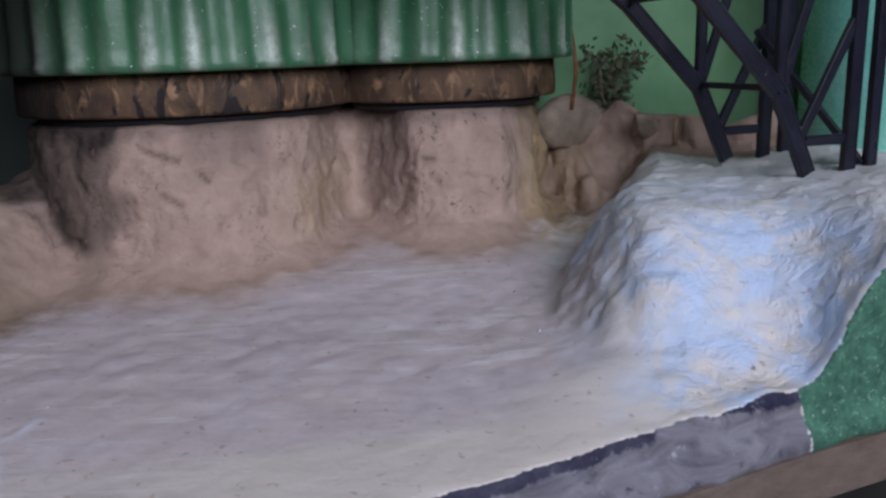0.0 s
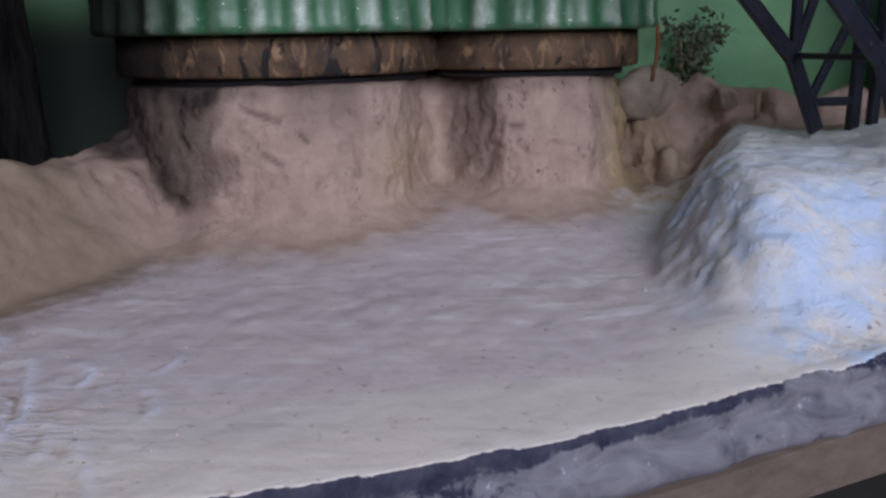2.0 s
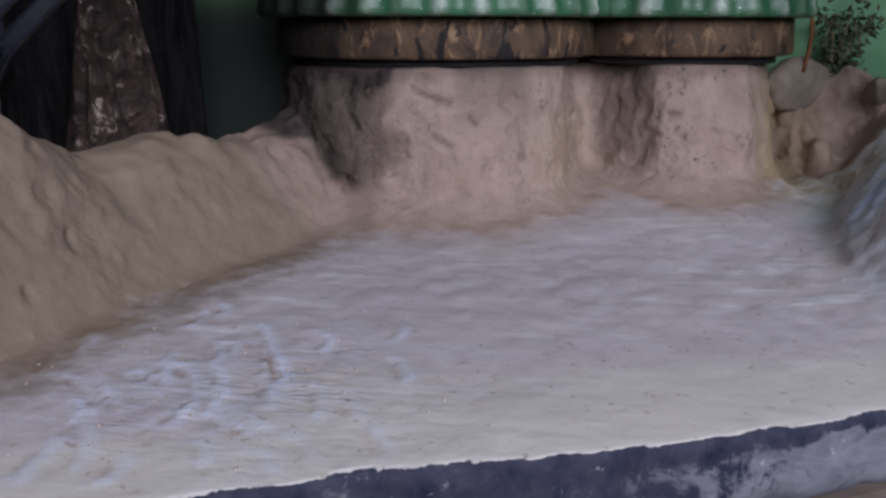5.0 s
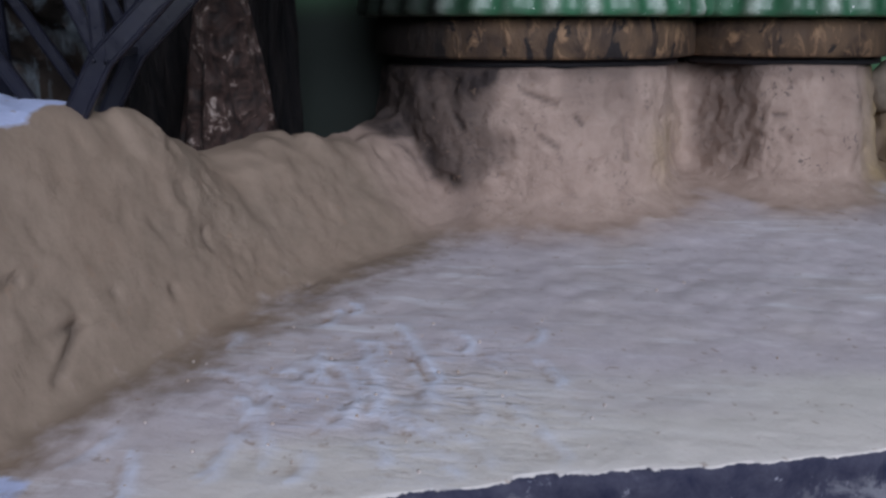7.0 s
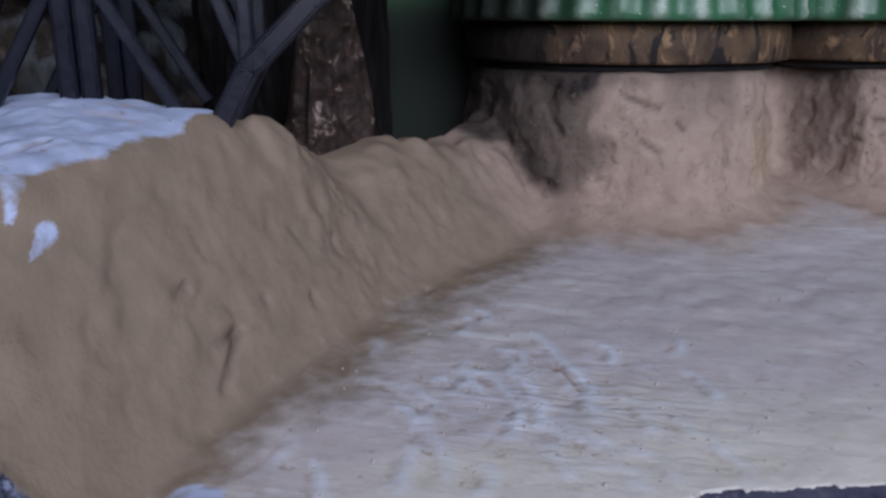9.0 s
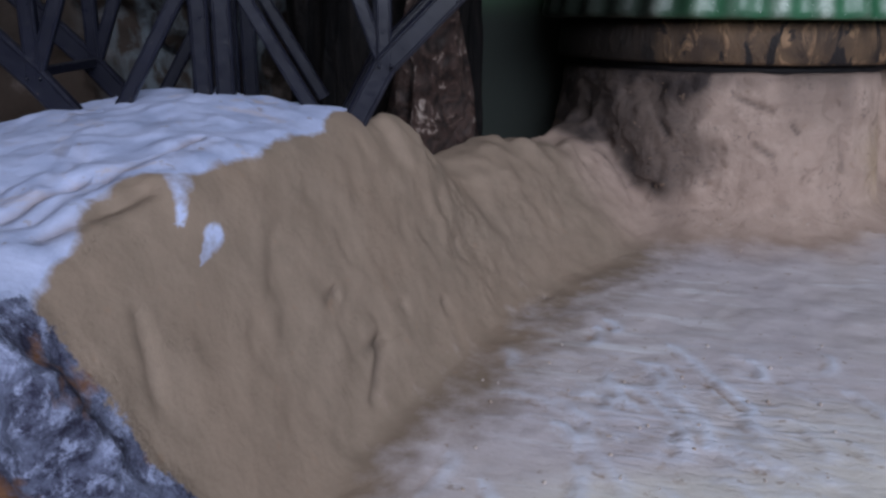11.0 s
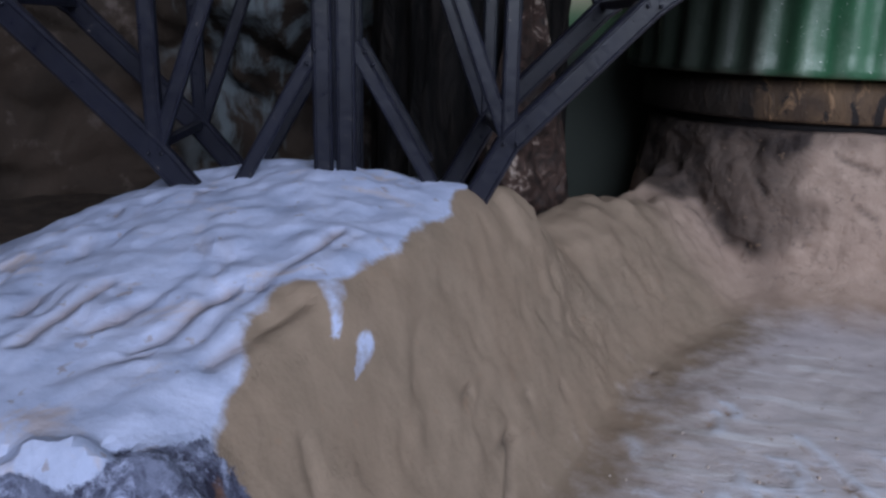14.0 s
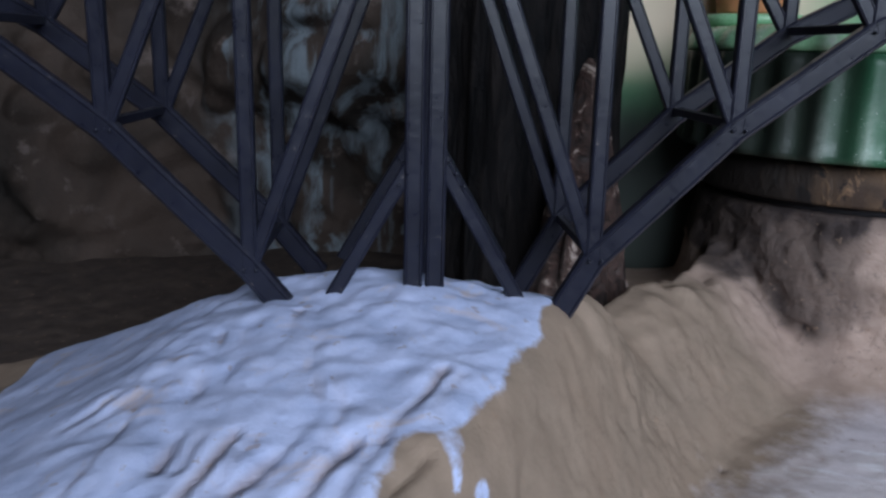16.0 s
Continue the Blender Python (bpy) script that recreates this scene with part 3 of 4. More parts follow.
scr = np.exp(-(((x + 0.222) / 0.060) ** 2 + ((y - 0.212) / 0.060) ** 2)) * onbed
d += scr * (0.0005 * vnoise(x * 150 + y * 40, y * 45, 0, 101) + 0.0004 * fbm(x, y * 0.5, 0, 170, 2, 102))
bed = (z < 0.075) * (1 - onfront) * (1 - steep)
d += bed * 0.00016 * vnoise((x - y * 0.1) * 22, (y + x * 0.2 + 0.02 * fbm(x, y, 0, 12, 2, 113)) * 150, 0, 111) * step(-0.2, 0.6, fbm(x, y, 0, 11, 2, 112))
V = V + N * d[:, None]
N, FNORM = normals_of(V, Q)
x, y, z = V.T


# paint masks: the painter's white, rose and blue, and stains mixed with painted-in shade
def masks(x, y, z):
    rag = fbm(x, y, z, 34, 4, 131)
    xt, xb = left_cliff(y, CLIFF_T), left_cliff(y, CLIFF_B)
    td = tank_depth(x, y)
    cap_x = np.interp(y, [0.05, 0.09, 0.11, 0.12, 0.127, 0.143, 0.147, 0.153, 0.163, 0.19, 0.222, 0.247, 0.27, 0.285],
                      [-0.384, -0.390, -0.393, -0.400, -0.396, -0.393, -0.385, -0.383, -0.379, -0.373, -0.366, -0.366, -0.362, -0.37])
    cap = step(-0.003, 0.003, cap_x - x + 0.0035 * rag) * step(0.33, 0.30, y) * (z > 0.10)
    for p, q, r in (((-0.383, 0.147, 0.139), (-0.379, 0.139, 0.131), 0.0040), ((-0.373, 0.147, 0.125), (-0.373, 0.137, 0.119), 0.0028),
                    ((-0.401, 0.120, 0.138), (-0.394, 0.105, 0.132), 0.0040), ((-0.322, 0.124, 0.052), (-0.341, 0.139, 0.070), 0.0060)):
        p, q = np.array(p), np.array(q)
        t = np.clip(((np.stack([x, y, z], 1) - p) @ (q - p)) / ((q - p) @ (q - p)), 0, 1)
        gap = np.linalg.norm(np.stack([x, y, z], 1) - p - t[:, None] * (q - p), axis=1)
        cap = np.maximum(cap, 0.64 * step(1.3, 0.6, gap / (1.4 * r * (1.15 - 0.75 * t)) + 0.15 * rag))
    # tan clay spreads onto the bed, painting in shade at the cliff foot
    bed = step(-0.030, 0.068, x - xb + 0.010 * rag) * step(-0.012, -0.05, td + 0.012 * rag)
    bed = np.maximum(bed, step(0.040, 0.018, front_distance(x, y) + 0.012 * rag) * step(-0.338, -0.320, x + 0.006 * rag) * (z < 0.075))
    east = step(0.05, 0.10, x)
    white = np.maximum(bed, east * step(0.565, 0.53, y + 0.02 * rag + 0.25 * np.clip(x - 0.16, 0, 1)))
    rose = step(-0.085, -0.010, td + 0.015 * rag) * step(0.12, 0.06, x)
    blue = step(0.06, 0.12, x + 0.02 * rag) * step(0.50, 0.40, y) * step(0.123, 0.10, z)
    # dark smudge on the plinth; the shade at its left end is painted in
    dark_r = np.interp(z, [0.07, 0.09, 0.108, 0.12, 0.136, 0.155], [-0.224, -0.198, -0.184, -0.203, -0.198, -0.182])
    dark_l = np.interp(z, [0.07, 0.08, 0.104, 0.117, 0.130], [-0.218, -0.236, -0.262, -0.31, -0.36])
    stain = (0.62 + 0.08 * rag + 0.34 * step(-0.212, -0.242, x)) * step(0.020, -0.012, x - dark_r + 0.010 * rag) * step(-0.010, 0.012, x - dark_l + 0.006 * rag) * step(-0.045, -0.02, td)
    stain += 0.2 * np.exp(-(((x + 0.212) / 0.012) ** 2 + ((z - 0.078) / 0.02) ** 2)) * (td > -0.04)
    stain += 0.46 * step(-0.6, 0.5, vnoise(x * 70, 0, z * 8, 145)) * np.exp(-((x + 0.030) / 0.024) ** 2) * step(-0.03, 0, td) * step(0.065, 0.10, z)
    stain += 0.5 * step(0.0, 0.8, vnoise(x * 55, 0, z * 9, 141)) * step(0.105, 0.15, z) * step(-0.02, 0, td)
    speck = step(-0.02, 0.0, x) * step(0.075, 0.05, x) * step(-0.02, 0, td) * step(0.07, 0.09, z) + 0.5 * step(-0.03, -0.01, td) * (x < -0.02)
    # darker along the plinth's top edge, below the tank bands
    stain += 0.35 * step(0.143, 0.153, z + 0.004 * rag) * step(-0.03, -0.01, td)
    muddy = step(0.098, 0.12, x) * step(0.545, 0.58, y + 0.25 * np.clip(x - 0.16, 0, 1) + 0.015 * rag)
    stain += muddy * (0.02 + 0.16 * step(-0.2, 0.7, rag)) + 0.08 * step(0.075, 0.10, x) * step(0.52, 0.57, y) * step(0.13, 0.09, z) * (1 - muddy)
    # ground behind the white cap is darkened nearly to black
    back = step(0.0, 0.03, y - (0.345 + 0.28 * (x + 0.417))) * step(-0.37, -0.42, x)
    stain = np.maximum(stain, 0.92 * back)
    white = white * (1 - muddy)
    rose = np.maximum(rose, 0.8 * muddy)
    ochre = step(0.06, 0.085, x) * step(0.15, 0.125, x) * step(0.47, 0.53, y) * (1 - 0.6 * muddy)
    rose = rose * (1 - 0.7 * ochre)
    scar = np.exp(-(((x + 0.222) / 0.062) ** 2 + ((y - 0.210) / 0.060) ** 2)) * (z < 0.07) * step(0.005, 0.03, x - xb)
    ochre = np.clip(0.75 * ochre + 0.45 * np.exp(-(((x + 0.075) / 0.016) ** 2 + ((z - 0.095) / 0.025) ** 2)) * step(-0.03, 0, td), 0, 1)
    return white, rose, blue, np.clip(stain, 0, 1), cap, ochre, scar, step(0.06, 0.10, x + 0.01 * rag), speck


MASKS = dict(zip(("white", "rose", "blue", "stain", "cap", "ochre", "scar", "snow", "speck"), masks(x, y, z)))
facing = step(0.30, 0.62, -(N[:, :2] @ FN) + 0.12 * fbm(x, y, z, 50, 2, 151)) * step(0.030, 0.015, front_distance(x, y))
west, east_ = step(-0.330, -0.342, x + 0.2 * (z - 0.09)), step(0.149, 0.155, x + 0.25 * (z - 0.05))
MASKS["foam"] = west * step(0.017, 0.010, front_distance(x, y) + 0.003 * fbm(x, y, z, 60, 2, 152)) * step(0.1315, 0.127, z + 0.003 * fbm(x, y, z, 60, 2, 153))
MASKS["turf"] = facing * east_
MASKS["navy"] = facing * (1 - west) * (1 - east_)
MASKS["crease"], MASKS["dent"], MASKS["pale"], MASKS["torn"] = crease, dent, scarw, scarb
MASKS["cream"] = step(0.085, 0.035, front_distance(x, y) + 0.03 * vnoise(x * 9, y * 40, 0, 161) + 0.25 * np.clip(-0.16 - x, 0, 1)) * (1 - step(0.10, 0.16, x) * step(0.06, 0.10, z))
MASKS["crag"] = np.clip(0.55 * plain + 0.8 * step(0.085, 0.11, x) + 0.45 * steep * step(0.26, 0.31, y) * (x < -0.2), 0, 1) * (1 - onfront)
# shade inside the dents is coloured in, being too fine for the mesh
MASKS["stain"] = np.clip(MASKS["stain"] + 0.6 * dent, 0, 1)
lip_z = height(x + 0.02 * FN[0], y + 0.02 * FN[1])
MASKS["grey"] = step(0.002, 0.009, lip_z - z + 0.004 * fbm(x, y, z, 40, 2, 162)) * step(-0.12, 0.02, x)
cent = V[Q].mean(1)
fdc = front_distance(cent[:, 0], cent[:, 1])
isfront = (FNORM[:, :2] @ FN < -0.35) & (fdc < 0.012)
cx_, cy_, cz_ = cent.T
# the lip is a sharp edge: the cut front and the top are shaded apart
N_FRONT, N_TOP = normals_of(V, Q[isfront])[0], normals_of(V, Q[~isfront])[0]
region = np.zeros(len(Q), int)
region[cx_ < left_cliff(cy_, CLIFF_B) - 0.004] = 1
region[cx_ > np.where(cy_ < 0.5, mound_east(cy_), 0.115)] = 2
region[tank_depth(cx_, cy_) > -0.016] = 3
region[isfront & (cx_ > -0.345)] = 4
region[isfront & (cx_ <= -0.345)] = 5
region[isfront & (cx_ > 0.152)] = 6
for k, (name, mat, label, cat) in enumerate((
        ("river_bed", PLASTER, "off-white painted plaster river bed with scrape marks", "ground"),
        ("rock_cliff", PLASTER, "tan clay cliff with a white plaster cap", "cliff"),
        ("snowy_mound", PLASTER, "white plaster mound washed with pale blue paint", "mound"),
        ("tank_plinth", PLASTER, "rose-grey plaster plinth with dents, dark stains and painted-in shade", "plinth"),
        ("cut_edge", PLASTER, "ragged dark blue and grey cut edge of the plaster", "edge"),
        ("frayed_edge", PLASTER, "frayed blue-grey foam edge under the plaster cap", "edge"),
        ("turf_edge", PLASTER, "green flocked turf on the side of the mound", "turf"))):
    faces = Q[region == k]
    used = np.unique(faces)
    remap = -np.ones(len(V), int)
    remap[used] = np.arange(len(used))
    me = bpy.data.meshes.new(name)
    me.from_pydata(V[used].tolist(), [], remap[faces].tolist())
    me.polygons.foreach_set("use_smooth", np.ones(len(faces), bool))
    for key, values in MASKS.items():
        me.attributes.new(key, "FLOAT", "POINT").data.foreach_set("value", values[used].astype(np.float32))
    me.materials.append(mat)
    me.normals_split_custom_set_from_vertices((N_FRONT if k >= 4 else N_TOP)[used].tolist())
    tagged(new(name, me), label, cat, kind="structure")


# ---- base board and bench ----
def slab(corners, z0, z1, bevel=0.0):
    bm = bmesh.new()
    lo = [bm.verts.new((a, b, z0)) for a, b in corners]
    hi = [bm.verts.new((a, b, z1)) for a, b in corners]
    n = len(corners)
    bm.faces.new(lo[::-1])
    bm.faces.new(hi)
    for i in range(n):
        bm.faces.new((lo[i], lo[(i + 1) % n], hi[(i + 1) % n], hi[i]))
    if bevel:
        bmesh.ops.bevel(bm, geom=bm.edges[:], offset=bevel, segments=2, affect="EDGES", profile=0.5)
    bmesh.ops.recalc_face_normals(bm, faces=bm.faces[:])
    return bm


def front_y(x, off=0.0):
    return 0.148 + FRONT_SLOPE * (x + 0.175) - 0.0165 * math.exp(-((x + 0.01) / 0.11) ** 2) - off


tagged(part("base_board", slab([(bx, front_y(bx, 0.006)) for bx in np.linspace(-0.95, 0.75, 35)] + [(0.75, 0.95), (-0.95, 0.95)], 0.0, 0.0235), BOARD, smooth=False),
       "grey-brown wooden board under the landscape", "board", kind="structure")
bench = tagged(new("bench"), "dark wooden bench carrying the base board", "bench")
part("benchtop", slab([(-1.0, front_y(-1.0, -0.04)), (0.8, front_y(0.8, -0.04)), (0.8, 1.0), (-1.0, 1.0)], -0.03, -0.0005, 0.002), BENCH, bench, smooth=False)
for bx, by in ((-0.9, 0.1), (0.7, 0.65), (0.7, 0.95), (-0.9, 0.95)):
    part("leg", slab([(bx - 0.03, by - 0.03), (bx + 0.03, by - 0.03), (bx + 0.03, by + 0.03), (bx - 0.03, by + 0.03)], -0.80, -0.031, 0.002), BENCH, bench, smooth=False)


# ---- the two fluted tanks ----
def lathe(profile, flutes=0, depth=0.0, seg=0, fade=None, shade_amount=0.0):
    """A turned body; profile rows are radius, height, and how much of the fluting shows."""
    seg = seg or (flutes * 10 if flutes else 96)
    bm = bmesh.new()
    crest = bm.verts.layers.float.new("crest")
    soot = bm.verts.layers.float.new("soot")
    rings = []
    for r, h, k in profile:
        ring = []
        for i in range(seg):
            a = 2 * math.pi * i / seg
            wave = math.cos(a * flutes) if flutes else 0.0
            rr = r + k * depth * wave + 0.0006 * math.sin(a * 5 + h * 40)
            v = bm.verts.new((rr * math.cos(a), rr * math.sin(a), h))
            v[crest] = k * (0.5 + 0.5 * wave) ** 2 * (fade(h) if fade else 1.0) * (0.55 + 0.45 * math.sin(i * 0.37 + 2.1 * math.sin(i * 0.05)))
            # painted-in shade, growing towards the tank's left side
            v[soot] = shade_amount * float(step(-0.022, -0.074, rr * math.cos(a) + 0.006 * math.sin(a * 40) - 0.12 * (h - 0.03)))
            ring.append(v)
        rings.append(ring)
    for a, b in zip(rings, rings[1:]):
        for i in range(seg):
            bm.faces.new((a[i], a[(i + 1) % seg], b[(i + 1) % seg], b[i]))
    bm.faces.new(rings[0][::-1])
    bm.faces.new(rings[-1])
    return bm


def fluted_tank(cx, cy, r, flutes, shade_amount):
    tank = tagged(new("fluted_tank"), "glossy green fluted round tank with a smeared brown base band", "tank", "fluted tanks")
    tank.location = (cx, cy, 0.1535)
    rim = r + 0.0115
    prof = [(rim - 0.009, 0.0325, 0), (rim - 0.002, 0.0330, 0.3), (rim, 0.0345, 0.7), (rim + 0.0005, 0.038, 1)]
    prof += [(rim - 0.001 - 0.0015 * k / 8, 0.042 + 0.056 * k / 8, 1) for k in range(9)]
    part("body", lathe(prof, flutes, 0.0021, fade=lambda h: 1 - float(step(0.04, 0.085, h)), shade_amount=shade_amount), GREEN, tank)
    top = rim - 0.003
    part("collar", lathe([(top - 0.004, 0.0982, 0), (top + 0.001, 0.0995, 0.6), (top + 0.002, 0.103, 1), (top - 0.001, 0.110, 1), (top - 0.008, 0.1145, 0.5), (top - 0.02, 0.1155, 0)],
                         flutes, 0.0015), LIGHT_GREEN, tank, "light green glazed collar")
    part("base_band", lathe([(r - 0.004, 0.0055, 0), (r - 0.001, 0.006, 0), (r, 0.008, 0), (r - 0.0005, 0.018, 0), (r - 0.002, 0.0324, 0)], seg=160, shade_amount=shade_amount), BROWN, tank, "brown band with black smears")
    # the shadow gap under the band gets a near-black filler
    part("foot", lathe([(r - 0.012, 0.0, 0), (r - 0.012, 0.0054, 0)]), BENCH, tank, "recessed foot, coloured black for the shadow gap")
    return tank


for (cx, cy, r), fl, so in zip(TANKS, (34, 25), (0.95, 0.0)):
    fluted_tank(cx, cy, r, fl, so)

# ---- arch bridge ----
BP, BD = Vector((-0.4165, 0.246, 0.0)), Vector((0.963, 0.270, 0.0)).normalized()
BN = Vector((-BD.y, BD.x, 0.0))
WIDTH, SPAN, DECK = 0.076, 0.709, 0.338


def at(s, z, off=0.0):
    return BP + BD * s + BN * off + Vector((0, 0, z))


def beam(a, b, w, h, up, groove=0.10):
    """A rolled bar from a to b: h across in the truss's plane, w deep, with a shallow channel down its faces."""
    bm = bmesh.new()
    ax = (b - a).normalized()
    v = (up - ax * up.dot(ax)).normalized()
    u = ax.cross(v)
    w, h = 0.85 * w, 0.78 * h
    e, g = 0.10 * h, groove * w
    section = [(-h / 2, -w / 2 + e), (-h / 2 + e, -w / 2), (-h / 2 + 0.14 * h, -w / 2), (-h / 2 + 0.19 * h, -w / 2 + g), (h / 2 - 0.19 * h, -w / 2 + g), (h / 2 - 0.14 * h, -w / 2), (h / 2 - e, -w / 2), (h / 2, -w / 2 + e)]
    section += [(-p, -q) for p, q in section]
    rings = [[bm.verts.new(o + u * p + v * q) for p, q in section] for o in (a, b)]
    n = len(section)
    for i in range(n):
        bm.faces.new((rings[0][i], rings[0][(i + 1) % n], rings[1][(i + 1) % n], rings[1][i]))
    bm.faces.new(rings[0][::-1])
    bm.faces.new(rings[1])
    bmesh.ops.recalc_face_normals(bm, faces=bm.faces[:])
    return bm


ARCH = [(0.045, 0.125), (0.068, 0.167), (0.121, 0.220), (0.172, 0.258), (0.224, 0.284), (0.276, 0.301), (0.328, 0.310)]


def arch_bridge():
    bridge = tagged(new("arch_bridge"), "black metal model truss bridge on arches springing from the mounds", "bridge")

    def bar(name, p, q, w, h, up=BN):
        part(name, beam(p, q, w, h, up), STEEL, bridge, smooth=False)

    right = [(SPAN - s, z - (0.008 if i == 0 else 0.002)) for i, (s, z) in enumerate(ARCH)][::-1]
    mirrored = [(-0.050, 0.139)] + [(-s - 0.001, z - 0.005 + 0.02 * (s - 0.068)) for s, z in ARCH[1:6]]
    for off in (0.0, WIDTH):
        for line in (ARCH + right, mirrored):
            for (s0, z0), (s1, z1) in zip(line, line[1:]):
                bar("arch_chord", at(s0, z0, off), at(s1, z1, off), 0.007, 0.0128)
        joints = (ARCH + right)[1:-1]
        for i, (s, z) in enumerate(joints):
            bar("post", at(s, z, off), at(s, DECK, off), 0.006, 0.0082)
            if i < 6:
                bar("diagonal", at(s, z, off), at(joints[i - 1][0] if i else 0.004, DECK, off), 0.005, 0.0074)
            else:
                bar("diagonal", at(s, z, off), at(joints[i + 1][0] if i < 11 else 0.697, DECK, off), 0.005, 0.0074)
        for i, (s, z) in enumerate(mirrored[1:]):
            bar("post", at(s, z, off), at(s, DECK, off), 0.006, 0.0082)
            bar("diagonal", at(s, z, off), at(mirrored[i][0] if i else -0.002, DECK, off), 0.005, 0.0074)
        # pier posts and their struts
        for s, z0, w in ((-0.0044, 0.135, 0.0098), (0.0043, 0.135, 0.0098), (0.693, 0.100, 0.0106), (0.709, 0.100, 0.0090)):
            bar("pier_post", at(s, z0, off), at(s, DECK, off), 0.007, w)
        for s0, z0, s1, z1 in ((-0.006, 0.204, -0.039, 0.147), (0.007, 0.204, 0.040, 0.147), (0.690, 0.203, 0.657, 0.138), (0.661, 0.136, 0.691, 0.136)):
            bar("strut", at(s0, z0, off), at(s1, z1, off), 0.005, 0.0074)
        bar("top_chord", at(-0.29, DECK + 0.004, off), at(0.76, DECK + 0.004, off), 0.007, 0.009)
    for s, z in ((ARCH + right)[1:-1] + mirrored[1:]):
        bar("cross_brace", at(s, z + 0.002, 0.004), at(s, z + 0.002, WIDTH - 0.004), 0.0045, 0.0045, Vector((0, 0, 1)))
    bar("cross_brace", at(0.705, 0.12, 0.002), at(0.683, 0.20, WIDTH), 0.005, 0.005, Vector((0, 0, 1)))
    # rivet heads where the struts and chords meet
    bm = bmesh.new()
    bmesh.ops.create_icosphere(bm, subdivisions=1, radius=0.0009)
    head = part("rivet", bm, STEEL, bridge)
    spots = [(-0.007 - 0.003 * k, 0.2015 - 0.0048 * k) for k in range(2)] + [(0.012 + 0.003 * k, 0.2015 - 0.0048 * k) for k in range(2)]
    spots += [(s + dx, z) for s, z in ARCH[1:4] + mirrored[1:4] + right[-4:-1] for dx in (-0.002, 0.003)]
    for k, (s, z) in enumerate(spots):
        ob = head if k == 0 else head.copy()
        if k:
            scene.collection.objects.link(ob)
        ob.location = at(s, z, -0.0036)
    return bridge


arch_bridge()

# ---- behind the landscape: rock wall, trunk, rock, backdrop ----
def sheet(name, nu, nv, place, mat, marks=()):
    us, vs = np.meshgrid(np.linspace(0, 1, nu), np.linspace(0, 1, nv), indexing="ij")
    px, py, pz = (a.ravel() for a in place(us, vs))
    i = np.arange((nu - 1) * (nv - 1))
    a = (i // (nv - 1)) * nv + i % (nv - 1)
    me = bpy.data.meshes.new(name)
    me.from_pydata(np.stack([px, py, pz], 1).tolist(), [], np.stack([a, a + nv, a + nv + 1, a + 1], 1).tolist())
    me.polygons.foreach_set("use_smooth", np.ones(len(i), bool))
    for key, values in marks:
        me.attributes.new(key, "FLOAT", "POINT").data.foreach_set("value", values(us, vs).ravel().astype(np.float32))
    me.materials.append(mat)
    return new(name, me)


def wall_place(u, v):
    px, pz = -1.05 + 0.65 * u, 0.02 + 0.62 * v
    py = 0.36 + 0.30 * np.sqrt(np.clip(u, 0, 1)) - 0.05 * v
    bumps = fbm(px, pz, 0, 7, 4, 201)
    return px + 0.012 * fbm(px, pz, 1, 16, 2, 205), py - 0.045 * bumps - 0.02 * np.abs(fbm(px, pz, 3, 18, 3, 202)), pz


tagged(sheet("rock_wall", 150, 120, wall_place, ROCKWALL, (("fall", lambda u, v: step(0.52, 0.62, u) * step(0.98, 0.9, u) * step(0.62, 0.45, v)),)),
       "dark brown painted rock wall with pale streaks", "rock wall", kind="structure")


def gnarled(cx, cy, z0, z1, radius, seed, nu=72, nv=70):
    def place(u, v):
        a = 2 * math.pi * u
        ca, sa = np.cos(a), np.sin(a)
        r = radius(v) * (1 + 0.14 * fbm(ca * 3, sa * 3, v * 1.2, 1.0, 2, seed) + 0.10 * vnoise(a * 22 / 6.2832 * 1.0, v * 2.5, 0, seed + 5) * (np.abs(u - 0.5) < 0.49)
                         + 0.05 * fbm(ca * 9, sa * 9, v * 14, 1.0, 2, seed + 9))
        return cx + r * ca, cy + r * sa, z0 + (z1 - z0) * v
    return place


tagged(sheet("tree_trunk", 120, 90, gnarled(-0.415, 0.535, 0.02, 0.62, lambda v: 0.066 - 0.008 * v, 301), BARK), "black furrowed bark trunk standing behind the ridge", "trunk")
tagged(sheet("standing_rock", 90, 70, gnarled(-0.368, 0.452, 0.045, 0.245, lambda v: 0.040 * np.sqrt(np.clip(1.0 - v, 0.002, 1)) * (1 - 0.25 * v), 331), MOTTLED),
       "dark brown standing rock mottled with white", "rock")


def board_place(u, v):
    px, pz = -0.46 + 1.00 * u, 0.02 + 0.55 * v
    return px, 0.668 - 0.10 * np.clip((px - 0.17) / 0.3, 0, 1) ** 1.5 + 0.004 * fbm(px, pz, 0, 6, 2, 401), pz


# cream patch, and the shadow low on the left put in as colour
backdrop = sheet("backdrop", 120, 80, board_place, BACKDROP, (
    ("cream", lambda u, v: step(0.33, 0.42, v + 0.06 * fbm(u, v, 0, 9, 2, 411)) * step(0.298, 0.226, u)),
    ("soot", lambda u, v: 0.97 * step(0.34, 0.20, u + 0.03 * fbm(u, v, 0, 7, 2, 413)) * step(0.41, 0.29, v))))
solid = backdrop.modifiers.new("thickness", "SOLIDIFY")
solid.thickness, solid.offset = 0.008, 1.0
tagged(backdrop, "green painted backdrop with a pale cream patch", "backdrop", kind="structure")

# ---- small things at the back ----
teal = tagged(new("teal_column"), "glossy teal round column behind the bridge foot", "column")
teal.location = (0.352, 0.545, 0.085)
part("shaft", lathe([(0.073, 0.0, 0), (0.075, 0.004, 0), (0.074, 0.12, 0), (0.075, 0.40, 0)], seg=72), TEAL, teal)
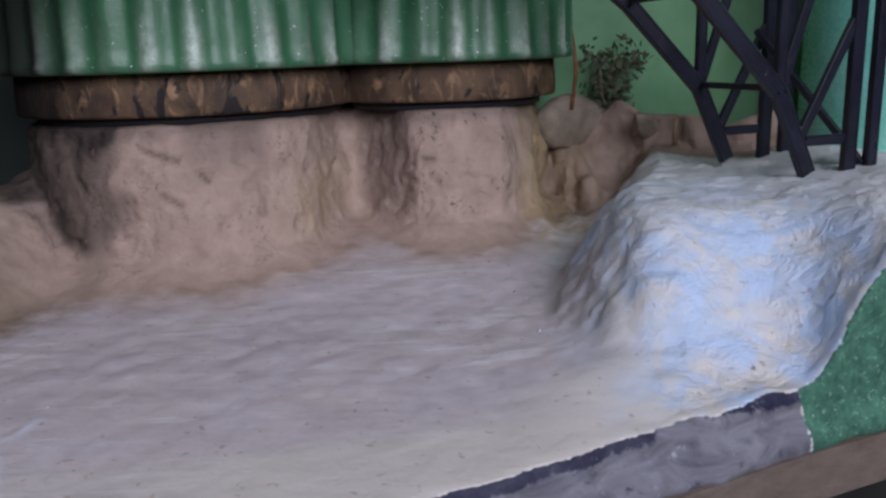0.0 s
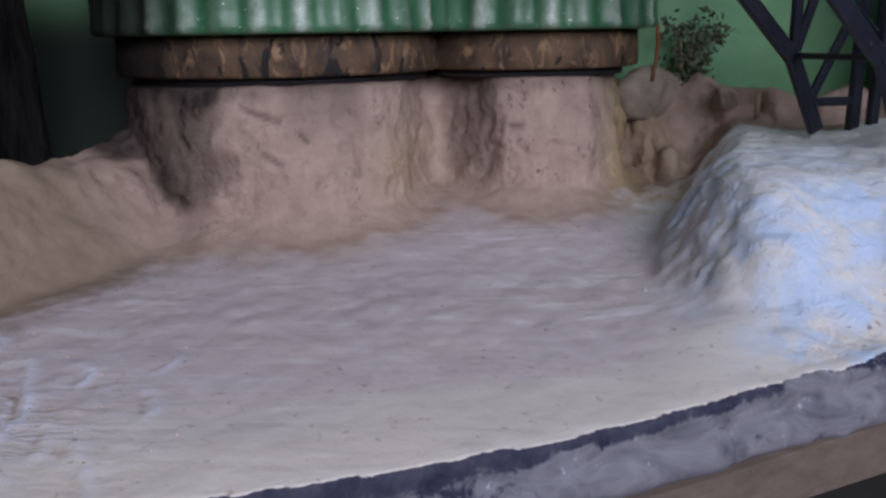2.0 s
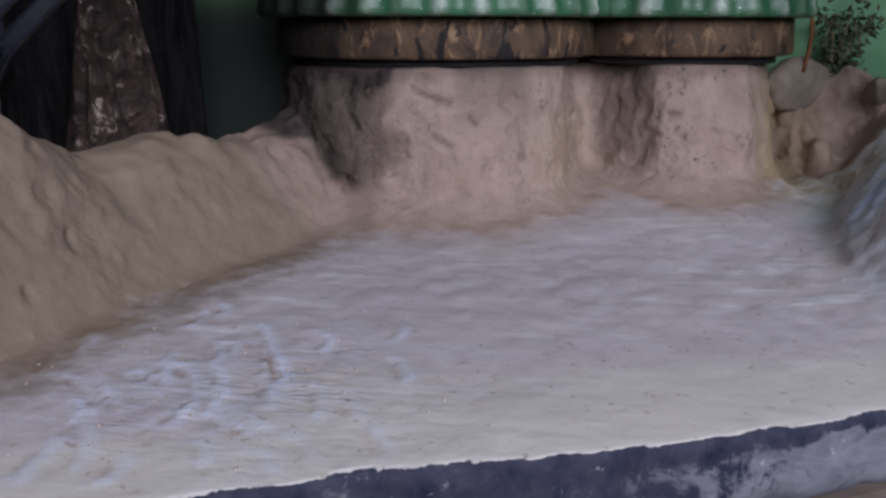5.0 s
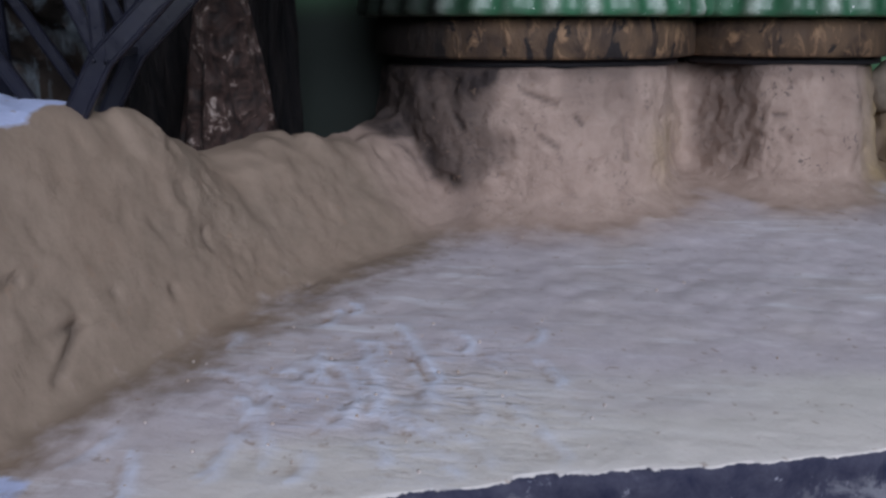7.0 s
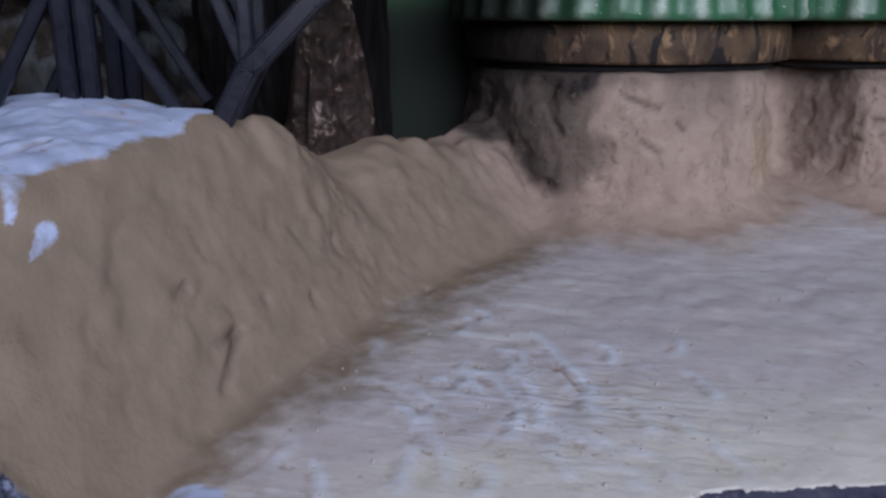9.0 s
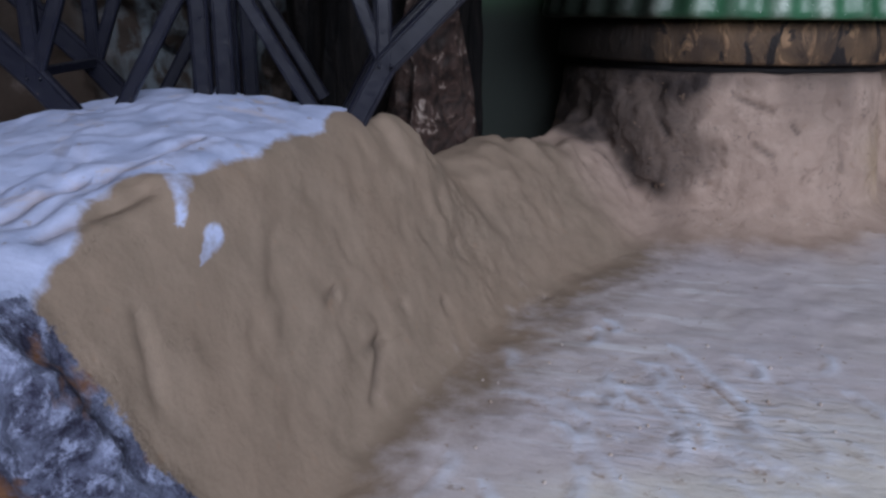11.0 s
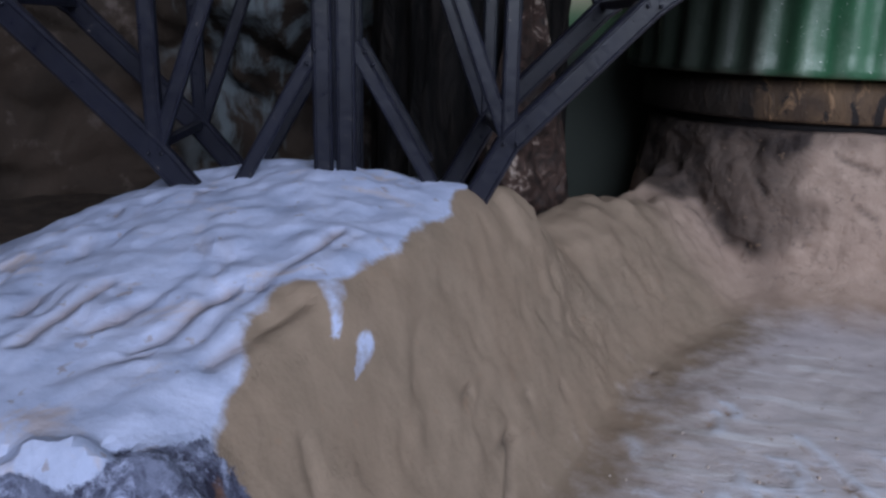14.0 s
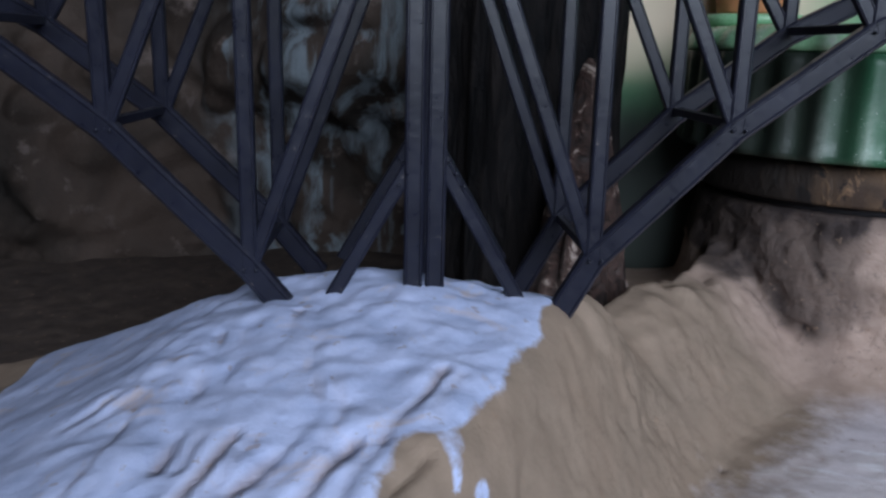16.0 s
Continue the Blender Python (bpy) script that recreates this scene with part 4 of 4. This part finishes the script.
part("foot_ring", lathe([(0.074, 0.018, 0), (0.0775, 0.020, 0), (0.0775, 0.034, 0), (0.074, 0.036, 0)], seg=72), TEAL, teal)

pot = tagged(new("terracotta_pot"), "small orange terracotta pot on a pale green saucer", "pot")
pot.location = (-0.256, 0.628, 0.2695)
part("saucer", lathe([(0.036, 0.0, 0), (0.040, 0.002, 0), (0.041, 0.008, 0), (0.036, 0.0095, 0)], seg=48), LIGHT_GREEN, pot, "pale green glazed saucer")
part("pot_wall", lathe([(0.026, 0.0097, 0), (0.028, 0.012, 0), (0.034, 0.060, 0), (0.037, 0.062, 0), (0.037, 0.072, 0), (0.033, 0.073, 0)], seg=48), TERRACOTTA, pot)


def tube(points, r0, r1, sides=7):
    bm = bmesh.new()
    rings = []
    for i, p in enumerate(points):
        ax = (points[min(i + 1, len(points) - 1)] - points[max(i - 1, 0)]).normalized()
        u = ax.orthogonal().normalized()
        w = ax.cross(u)
        r = r0 + (r1 - r0) * i / (len(points) - 1)
        rings.append([bm.verts.new(p + (u * math.cos(6.2832 * k / sides) + w * math.sin(6.2832 * k / sides)) * r) for k in range(sides)])
    for a, b in zip(rings, rings[1:]):
        for k in range(sides):
            bm.faces.new((a[k], a[(k + 1) % sides], b[(k + 1) % sides], b[k]))
    bm.faces.new(rings[0][::-1])
    bm.faces.new(rings[-1])
    bmesh.ops.recalc_face_normals(bm, faces=bm.faces[:])
    return bm


RUST = material("rusty_wire", mottled((0.10, 0.035, 0.015), (0.30, 0.12, 0.05), 200), 0.8)
MOSS = material("dry_moss", mottled((0.045, 0.065, 0.035), (0.11, 0.12, 0.07), 150), 0.9)
tagged(part("rusty_wire", tube([Vector((0.118 + 0.004 * math.sin(k * 0.7), 0.612 + 0.001 * k, 0.145 + 0.014 * k)) for k in range(12)], 0.0016, 0.0014), RUST),
       "rusty brown wire standing beside the tank", "wire")
tagged(part("twig_stub", tube([Vector((0.192, 0.578, 0.118)), Vector((0.191, 0.577, 0.130)), Vector((0.1925, 0.577, 0.139))], 0.0022, 0.0010), TWIG),
       "short pale twig stuck in the mud ridge", "twig")

shrub = tagged(new("dry_shrub"), "small dry olive-brown moss shrub by the backdrop", "shrub")
shrub.location = (0.150, 0.640, 0.128)
rnd = random.Random(7)
tips = []
for k in range(9):
    lean, turn = rnd.uniform(0.1, 0.75), rnd.uniform(0, 6.28)
    pts = [Vector((math.cos(turn) * lean * h * 0.7, -abs(math.sin(turn)) * lean * h * 0.35, h)) + Vector((rnd.uniform(-1, 1), rnd.uniform(-1, 0), 0)) * 0.0015 for h in (0, 0.016, 0.032, 0.045 + 0.02 * rnd.random())]
    tips += pts[1:]
    part("branch", tube(pts, 0.0012, 0.0005, 5), TWIG, shrub)
bm = bmesh.new()
for p in tips:
    for _ in range(20):
        c = p + Vector((rnd.gauss(0, 0.008), -abs(rnd.gauss(0, 0.004)), rnd.gauss(0, 0.007)))
        a, b = (Vector((rnd.gauss(0, 1), rnd.gauss(0, 1), rnd.gauss(0, 1))).normalized() * rnd.uniform(0.0016, 0.0042) for _ in (0, 1))
        bm.faces.new([bm.verts.new(q) for q in (c - a, c + b, c + a, c - b)])
part("leaves", bm, MOSS, shrub, smooth=False)

def stone(px, py, pz, size, seed, mat, label):
    """A broken stone: a ball cut by random planes, with a rough skin."""
    bm = bmesh.new()
    bmesh.ops.create_icosphere(bm, subdivisions=4, radius=1.0)
    cut = random.Random(seed)
    planes = [(Vector((cut.gauss(0, 1), cut.gauss(0, 1), cut.gauss(0, 1))).normalized(), cut.uniform(0.55, 0.9)) for _ in range(15)]
    for v in bm.verts:
        w = v.co.normalized()
        r = min([1.0] + [k / max(n.dot(w), 1e-3) for n, k in planes])
        r *= 1 + 0.06 * noise.fractal(w * 2.5 + Vector((seed, 0, 0)), 1.0, 2.0, 4)
        v.co = Vector((w.x * size[0], w.y * size[1], w.z * size[2])) * r
    ob = tagged(part("stone", bm, mat), label, "stone", "stones by the mud ridge")
    ob.matrix_world = pose(px, py, pz, 10 * seed, 15, 35 * seed)


MUDSTONE = material("mud_stone", mottled((0.18, 0.145, 0.115), (0.34, 0.275, 0.215), 60, 0.6, 0.004), 0.85)
stone(0.124, 0.632, 0.130, (0.040, 0.020, 0.026), 1, MUDSTONE, "brown-grey boulder leaning by the tank plinth")
stone(0.176, 0.612, 0.128, (0.034, 0.013, 0.012), 2, MUDSTONE, "flat brown-grey stone on the mud ridge")

# loose crumbs of plaster on the river bed
rnd = random.Random(11)
bm = bmesh.new()
for _ in range(110):
    px, py = rnd.gauss(-0.235, 0.05), rnd.gauss(0.20, 0.05)
    if rnd.random() < 0.35:
        px, py = rnd.uniform(-0.2, 0.08), rnd.uniform(0.25, 0.46)
    if float(front_distance(px, py)) < 0.006 or px < float(left_cliff(py, CLIFF_B)) + 0.01:
        continue
    r = rnd.uniform(0.0004, 0.0011)
    m = Matrix.LocRotScale((px, py, float(height(np.array(px), np.array(py))) + 0.2 * r), Euler((rnd.random() * 6, rnd.random() * 6, rnd.random() * 6)), (r, r * rnd.uniform(0.6, 1), r * rnd.uniform(0.5, 0.9)))
    bmesh.ops.create_icosphere(bm, subdivisions=1, radius=1.0, matrix=m)
CRUMB = material("plaster_crumb", mottled((0.30, 0.22, 0.16), (0.50, 0.45, 0.44), 160), 0.85)
tagged(part("plaster_crumbs", bm, CRUMB), "loose crumbs of plaster scattered over the river bed", "crumbs", kind="stuff")

# ---- room round the bench ----
def wall_box(name, x0, x1, y0, y1, z0, z1, label):
    tagged(part(name, slab([(x0, y0), (x1, y0), (x1, y1), (x0, y1)], z0, z1), ROOM, smooth=False), label, "wall", kind="structure")


wall_box("wall_north", -1.6, 1.9, 1.3, 1.4, -0.8, 1.6, "plain dim room wall")
wall_box("wall_west", -1.7, -1.6, -1.1, 1.4, -0.8, 1.6, "plain dim room wall")
wall_box("wall_east", 1.9, 2.0, -1.1, 1.4, -0.8, 1.6, "plain dim room wall")
wall_box("floor", -1.7, 2.0, -1.2, 1.4, -0.9, -0.801, "plain dim room floor")
wall_box("ceiling", -1.7, 2.0, -1.2, 1.4, 1.601, 1.7, "plain dim ceiling")
for i, (x0, x1, z0, z1) in enumerate(((-1.6, -0.25, -0.8, 1.6), (1.15, 1.9, -0.8, 1.6), (-0.25, 1.15, -0.8, 0.40), (-0.25, 1.15, 1.30, 1.6))):
    wall_box(f"wall_south_{i + 1}", x0, x1, -1.1, -1.0, z0, z1, "plain dim room wall beside the window")
